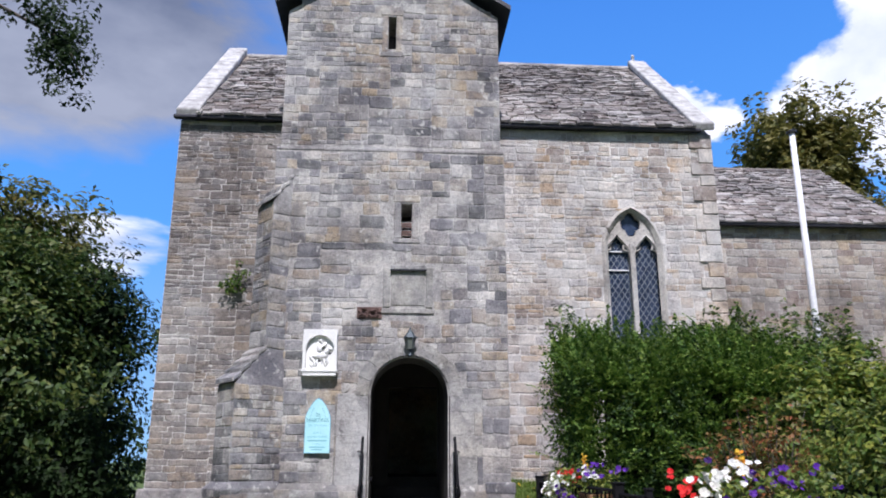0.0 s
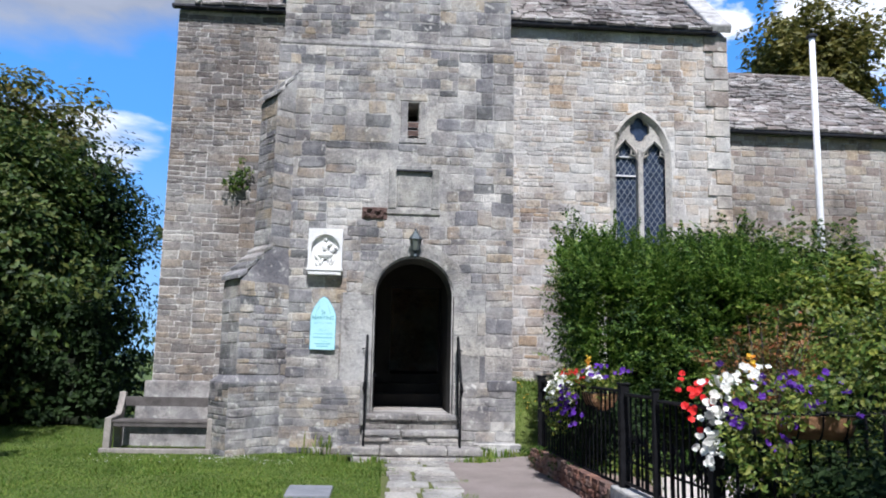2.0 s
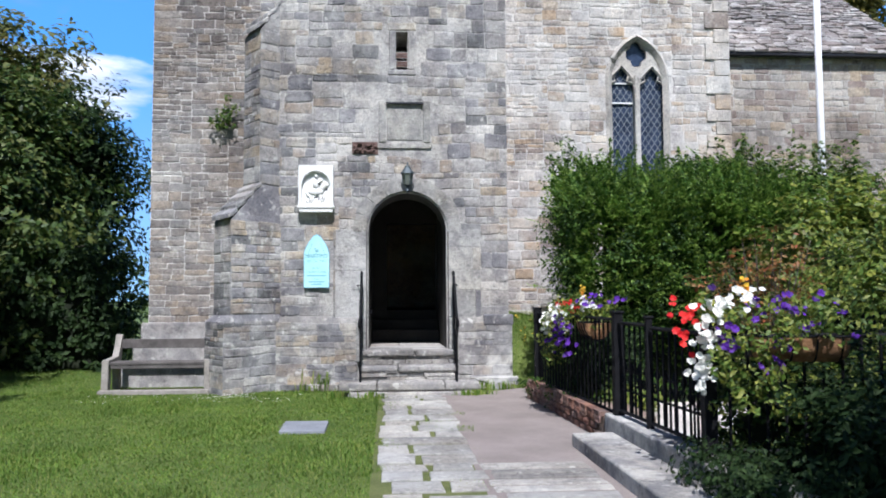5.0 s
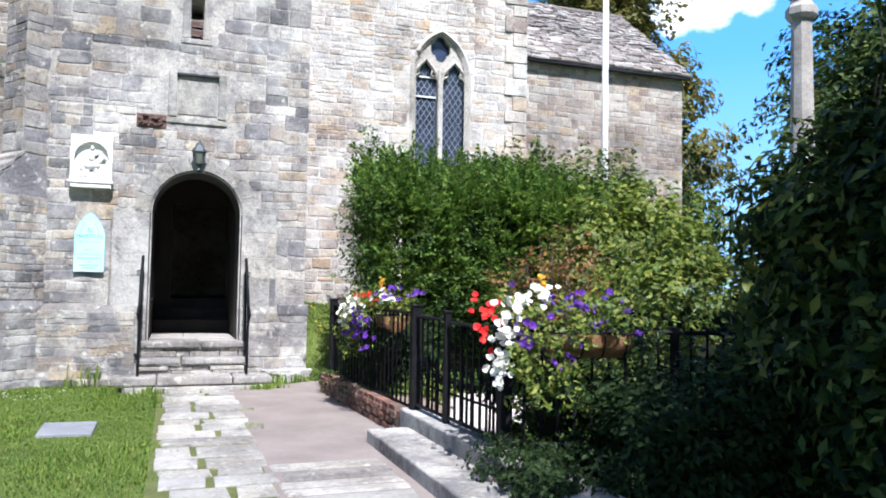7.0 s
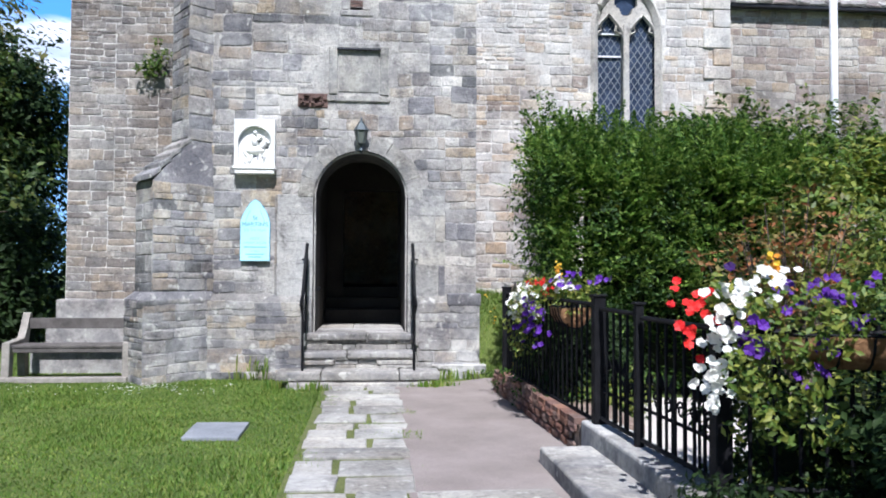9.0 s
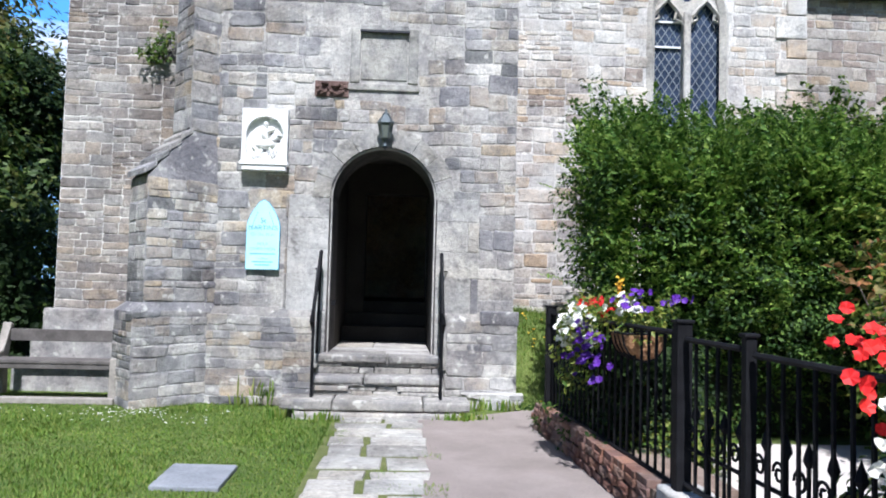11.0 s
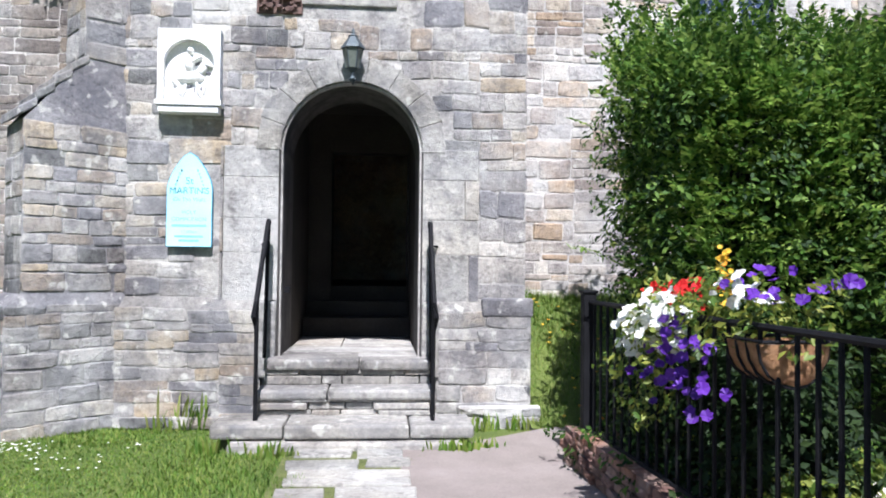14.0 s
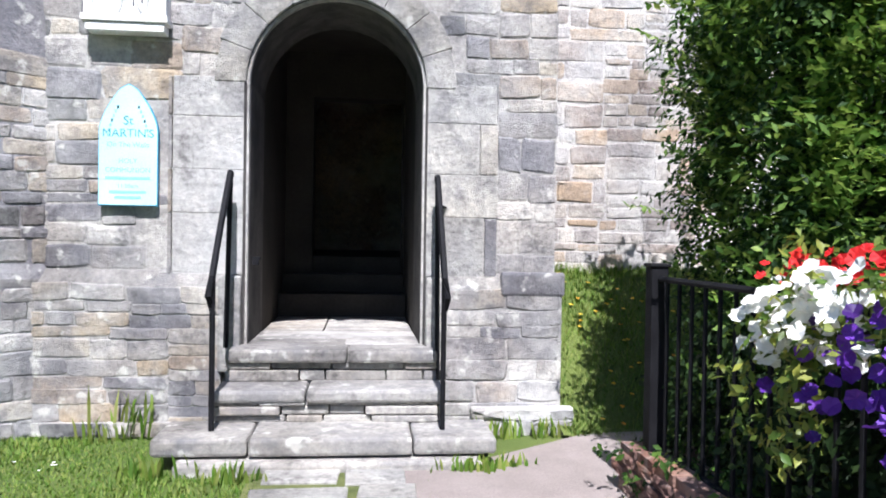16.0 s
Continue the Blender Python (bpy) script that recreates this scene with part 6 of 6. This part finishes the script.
# wall plants and weeds
ivy = thing("wall_plant", (-3.0, 1.05, 4.0), "small green fern tuft growing from the nave wall", "plant")
ri = random.Random(14)
cl = [((-3.05 + ri.gauss(0, 0.14), 1.03 + ri.uniform(-0.08, 0), 4.38 + ri.gauss(0, 0.12)), (0, -1, 0), 0.08) for _ in range(17)]
c, f = clump_points(14, cl, 20, 0.08)
leaves("foliage", ivy, c, f, 0.06, M_SHRUB_G, 14)
for k, (x, y, n, h) in enumerate(((-1.3, -0.16, 7, 0.30), (-1.45, -0.2, 6, 0.12), (1.15, -0.25, 12, 0.12), (0.85, -1.02, 16, 0.08), (-0.95, -1.0, 10, 0.10), (1.0, -0.95, 12, 0.07), (-0.5, -1.12, 10, 0.09), (1.5, -0.22, 10, 0.1))):
    w = thing("weed_tuft", (x, y, 0), "green weed tuft at the foot of the wall", "weed", "weeds along the wall foot")
    rw = random.Random(200 + k)
    mb = MB()
    for _ in range(n * 3):
        a, l = rw.uniform(0, 6.28), h * rw.uniform(0.5, 1.2)
        px, py = x + rw.gauss(0, 0.09), y + rw.gauss(0, 0.03)
        q = Vector((px + math.cos(a) * l * 0.4, py + math.sin(a) * l * 0.3, l))
        s = Vector((-math.sin(a), math.cos(a), 0)) * 0.010
        p = Vector((px, py, -0.03))
        mb.add([p - s, p + s, (p + q) / 2 + s + Vector((0, 0, l * 0.2)), q, (p + q) / 2 - s + Vector((0, 0, l * 0.2))], [(0, 1, 2, 4), (4, 2, 3)])
    part("grass_blade", mb, M_GRASS, w)["kind"] = "stuff"

# ---- grass ----
def bank_z(x, y):
    f = np.clip((y + 0.28) / 1.4, 0, 1)
    return -0.03 + 1.1 * (f * f * (3 - 2 * f)) ** 0.8 + np.where(f > 0, 0.03 * np.sin(x * 5 + f * 7), 0)


def grass(name, label, regions, seed, per, h0, h1, skip=None, level=None):
    r = np.random.RandomState(seed)
    P = []
    for x0, x1, y0, y1, k in regions:
        n = int((x1 - x0) * (y1 - y0) * per * k)
        P.append(np.stack([r.uniform(x0, x1, n), r.uniform(y0, y1, n)], 1))
    P = np.concatenate(P)
    if skip is not None:
        P = P[~skip(P[:, 0], P[:, 1])]
    n = len(P)
    a = r.uniform(0, 6.283, n)
    l = r.uniform(h0, h1, n) * (0.7 + 0.6 * (np.sin(P[:, 0] * 2.3) * np.cos(P[:, 1] * 1.9) > 0.2))
    w = r.uniform(0.003, 0.007, n)
    lean = r.uniform(0.2, 1.1, n) * l
    v = np.zeros((n, 3, 3))
    z = np.full(n, -0.03) if level is None else level(P[:, 0], P[:, 1])
    v[:, 0] = np.stack([P[:, 0] - np.sin(a) * w, P[:, 1] + np.cos(a) * w, z], 1)
    v[:, 1] = np.stack([P[:, 0] + np.sin(a) * w, P[:, 1] - np.cos(a) * w, z], 1)
    v[:, 2] = np.stack([P[:, 0] + np.cos(a) * lean, P[:, 1] + np.sin(a) * lean, z + l], 1)
    me = bpy.data.meshes.new(name)
    me.vertices.add(3 * n)
    me.vertices.foreach_set("co", v.reshape(-1))
    me.loops.add(3 * n)
    me.loops.foreach_set("vertex_index", np.arange(3 * n, dtype=np.int32))
    me.polygons.add(n)
    me.polygons.foreach_set("loop_start", np.arange(0, 3 * n, 3, dtype=np.int32))
    me.polygons.foreach_set("loop_total", np.full(n, 3, dtype=np.int32))
    me.materials.append(M_GRASS)
    me.update(calc_edges=True)
    tagged(new(name, me), label, "grass", kind="stuff")


def off_lawn(x, y):
    return ((x > -1.05) & (x < 1.1) & (y > -0.95)) | ((x > -2.2) & (y > -0.1)) | (np.hypot((x + 1.2) / 1.1, (y + 3.25) / 0.85) < 0.27) | (x > -0.37 + 0.05 * np.sin(y * 9) + 0.03 * np.sin(y * 23))


grass("lawn_grass", "short mown green lawn with dry tips", [(-6.5, -0.28, -6.5, 0.2, 1.0), (-9, -0.28, -11, -6.5, 0.5), (-9.5, -2.5, 0.2, 4, 0.5)], 5, 3800, 0.012, 0.036, off_lawn)
grass("verge_grass", "longer sunlit grass beside the tower", [(1.62, 4.2, -0.3, 1.1, 1.6), (1.85, 2.4, -1.1, -0.3, 0.4)], 6, 2600, 0.03, 0.10, None, bank_z)
grass("joint_grass", "grass growing in the joints of the path", [(-0.44, -0.2, -10, -0.95, 1.3), (-0.06, 0.16, -9, -1.0, 0.9), (0.44, 0.60, -6, -1.0, 1.6), (-0.4, 0.5, -9, -1, 0.35)], 7, 1900, 0.015, 0.05,
      lambda x, y: np.sin(y * 5.1 + x * 3) + 0.8 * np.sin(y * 13) < 0.35)

# daisies on the lawn
rd = random.Random(77)
mb = MB()
for _ in range(150):
    x, y = rd.uniform(-4.5, -1.5), rd.uniform(-1.6, -0.75)
    if rd.random() < 0.4:
        x, y = rd.gauss(-2.5, 0.25), rd.gauss(-1.0, 0.12)
    petals(mb, (x, y, 0.03), (0, 0, 1), 0.011, rd, 4)
d = part("daisies", mb, M_PETAL_W, None)
tagged(d, "scattered white daisies in the lawn", "flowers", kind="stuff")
mb = MB()
for _ in range(60):
    fy = rd.uniform(-0.2, 1.0)
    petals(mb, (rd.uniform(1.8, 3.4), fy, float(bank_z(0.0, fy)) + rd.uniform(0.04, 0.1)), (0, -0.3, 1), 0.018, rd, 4)
tagged(part("buttercups", mb, M_PETAL_Y, None), "scattered yellow flowers in the long grass", "flowers", kind="stuff")

# ---- clouds, far behind the church ----
def cloud_sheet(name, label, centre, width, height, seed, low, high, tone0, tone1, power):
    m = bpy.data.materials.new(name)
    m.use_nodes = True
    n = m.node_tree
    n.nodes.remove(n.nodes["Principled BSDF"])
    g = n.nodes.new("ShaderNodeTexCoord")
    mp = n.nodes.new("ShaderNodeMapping")
    mp.inputs["Location"].default_value = (seed, seed * 0.37, 0)
    n.links.new(g.outputs["Generated"], mp.inputs[0])
    t = n.nodes.new("ShaderNodeTexNoise")
    t.inputs["Scale"].default_value, t.inputs["Detail"].default_value, t.inputs["Roughness"].default_value = 3.2, 9, 0.52
    n.links.new(mp.outputs[0], t.inputs["Vector"])
    gr = n.nodes.new("ShaderNodeTexGradient")
    gr.gradient_type = "SPHERICAL"
    mp2 = n.nodes.new("ShaderNodeMapping")
    mp2.inputs["Location"].default_value, mp2.inputs["Scale"].default_value = (-1.0, -1.0, 0), (2, 2, 0)
    n.links.new(g.outputs["Generated"], mp2.inputs[0])
    n.links.new(mp2.outputs[0], gr.inputs[0])
    add = n.nodes.new("ShaderNodeMath")
    add.operation = "MULTIPLY_ADD"
    add.inputs[1].default_value = 0.75
    n.links.new(gr.outputs[1], add.inputs[0])
    n.links.new(t.outputs[0], add.inputs[2])
    alpha = ramp(n, add.outputs[0], [(low, (0, 0, 0)), (high, (1, 1, 1))]).outputs[0]
    tone = ramp(n, t.outputs[0], [(0.35, tone0), (0.62, tone1)]).outputs[0]
    em = n.nodes.new("ShaderNodeEmission")
    em.inputs[1].default_value = power
    n.links.new(tone, em.inputs[0])
    tp = n.nodes.new("ShaderNodeBsdfTransparent")
    mx = n.nodes.new("ShaderNodeMixShader")
    n.links.new(alpha, mx.inputs[0])
    n.links.new(tp.outputs[0], mx.inputs[1])
    n.links.new(em.outputs[0], mx.inputs[2])
    n.links.new(mx.outputs[0], n.nodes["Material Output"].inputs[0])
    me = bpy.data.meshes.new(name)
    me.from_pydata([(-width / 2, -height / 2, 0), (width / 2, -height / 2, 0), (width / 2, height / 2, 0), (-width / 2, height / 2, 0)], [], [(0, 1, 2, 3)])
    me.materials.append(m)
    ob = new(name, me)
    ob.matrix_world = look(Vector(centre), (0, -10, 2)) @ pose(0, 0, 0, 0, 180, 0)
    tagged(ob, label, "cloud", kind="structure")


blue = bpy.data.materials.new("clear_blue_sky")
blue.use_nodes = True
bn = blue.node_tree
bn.nodes.remove(bn.nodes["Principled BSDF"])
height = bn.nodes.new("ShaderNodeSeparateXYZ")
bn.links.new(bn.nodes.new("ShaderNodeNewGeometry").outputs["Position"], height.inputs[0])
scaled = bn.nodes.new("ShaderNodeMath")
scaled.operation = "MULTIPLY"
scaled.inputs[1].default_value = 1 / 1000
bn.links.new(height.outputs[2], scaled.inputs[0])
glow = bn.nodes.new("ShaderNodeEmission")
bn.links.new(ramp(bn, scaled.outputs[0], [(0.0, (0.30, 0.52, 0.75)), (0.25, (0.10, 0.32, 0.72)), (0.75, (0.025, 0.13, 0.50))]).outputs[0], glow.inputs[0])
bn.links.new(glow.outputs[0], bn.nodes["Material Output"].inputs[0])
dome = MB()
for i in range(24):
    a0, a1 = radians(-15 + 8.75 * i), radians(-15 + 8.75 * (i + 1))
    dome.add([(900 * math.cos(a0), 880 * math.sin(a0) - 10, -30), (900 * math.cos(a1), 880 * math.sin(a1) - 10, -30), (700 * math.cos(a1), 680 * math.sin(a1) - 10, 900), (700 * math.cos(a0), 680 * math.sin(a0) - 10, 900)], [(3, 2, 1, 0)])
structure("backdrop_sky", dome, blue, "clear deep blue summer sky", "sky")
cloud_sheet("backdrop_cloud", "heavy grey cloud bank over the trees", (-290, 470, 355), 640, 330, 3.1, 0.60, 0.82, (0.13, 0.16, 0.23), (0.32, 0.35, 0.41), 1.0)
cloud_sheet("backdrop_cloud", "low white cloud strip near the horizon", (-255, 560, 165), 300, 80, 5.7, 0.80, 1.0, (0.40, 0.48, 0.60), (0.75, 0.78, 0.82), 1.0)
cloud_sheet("backdrop_cloud", "bright white cumulus cloud", (360, 430, 268), 290, 230, 8.3, 0.76, 0.84, (0.62, 0.67, 0.74), (0.95, 0.95, 0.95), 1.0)
cloud_sheet("backdrop_cloud", "small bright white cloud", (212, 498, 250), 130, 75, 1.9, 0.80, 0.9, (0.65, 0.7, 0.76), (0.95, 0.95, 0.95), 1.0)

# ---- pieces laid in number ----
lay("slate", roof_n, specs_n, SL_MESH, M_SLATE_J, "slates", 300)
lay("slate", roof_c, specs_c, SL_MESH, M_SLATE_J, "slates", 150)


def flag(x0, x1, y0, y1, parent, r):
    p = [(x0 + r.uniform(0, 0.03), y0 + r.uniform(0, 0.025)), (x1 - r.uniform(0, 0.03), y0 + r.uniform(0, 0.025)), (x1 - r.uniform(0, 0.03), y1 - r.uniform(0, 0.025)), (x0 + r.uniform(0, 0.03), y1 - r.uniform(0, 0.025))]
    z = 0.006 + r.uniform(-0.004, 0.006)
    cx, cy = (x0 + x1) / 2, (y0 + y1) / 2
    q = [(cx + (x - cx) * 0.965, cy + (y - cy) * 0.94) for x, y in p]
    mb = MB().prism(p, -0.05, z - 0.008)
    mb.prism(p, z - 0.008, z, q)
    ob = part("flagstone", mb, M_FLAG, parent)


flags = thing("flag_path", (0, -6, 0), "worn pale flagstone path with grassy joints", "path", kind="structure")
r = random.Random(21)
y = -0.95
while y > -15.5:
    h = r.uniform(0.26, 0.46)
    split = 0.05 + r.uniform(-0.12, 0.12)
    if y > -5.0:
        xs = (-0.38 + r.uniform(-0.03, 0.05), split, 0.5 + r.uniform(-0.03, 0.04)) if r.random() < 0.85 else (-0.36, 0.5)
    else:
        xs = (-0.33 + r.uniform(-0.03, 0.05), split, 0.48 + r.uniform(-0.1, 0.1), 1.36)
    for a, b in zip(xs, xs[1:]):
        if b - a > 0.6 and h > 0.3:
            flag(a + 0.01, b - 0.01, y - h / 2 + 0.01, y - 0.012, flags, r)
            flag(a + 0.01, b - 0.01, y - h + 0.012, y - h / 2 - 0.01, flags, r)
        else:
            o = r.uniform(-0.03, 0.03)
            flag(a + 0.012, b - 0.012, y - h + 0.014 + o, y - 0.014 + o, flags, r)
    y -= h
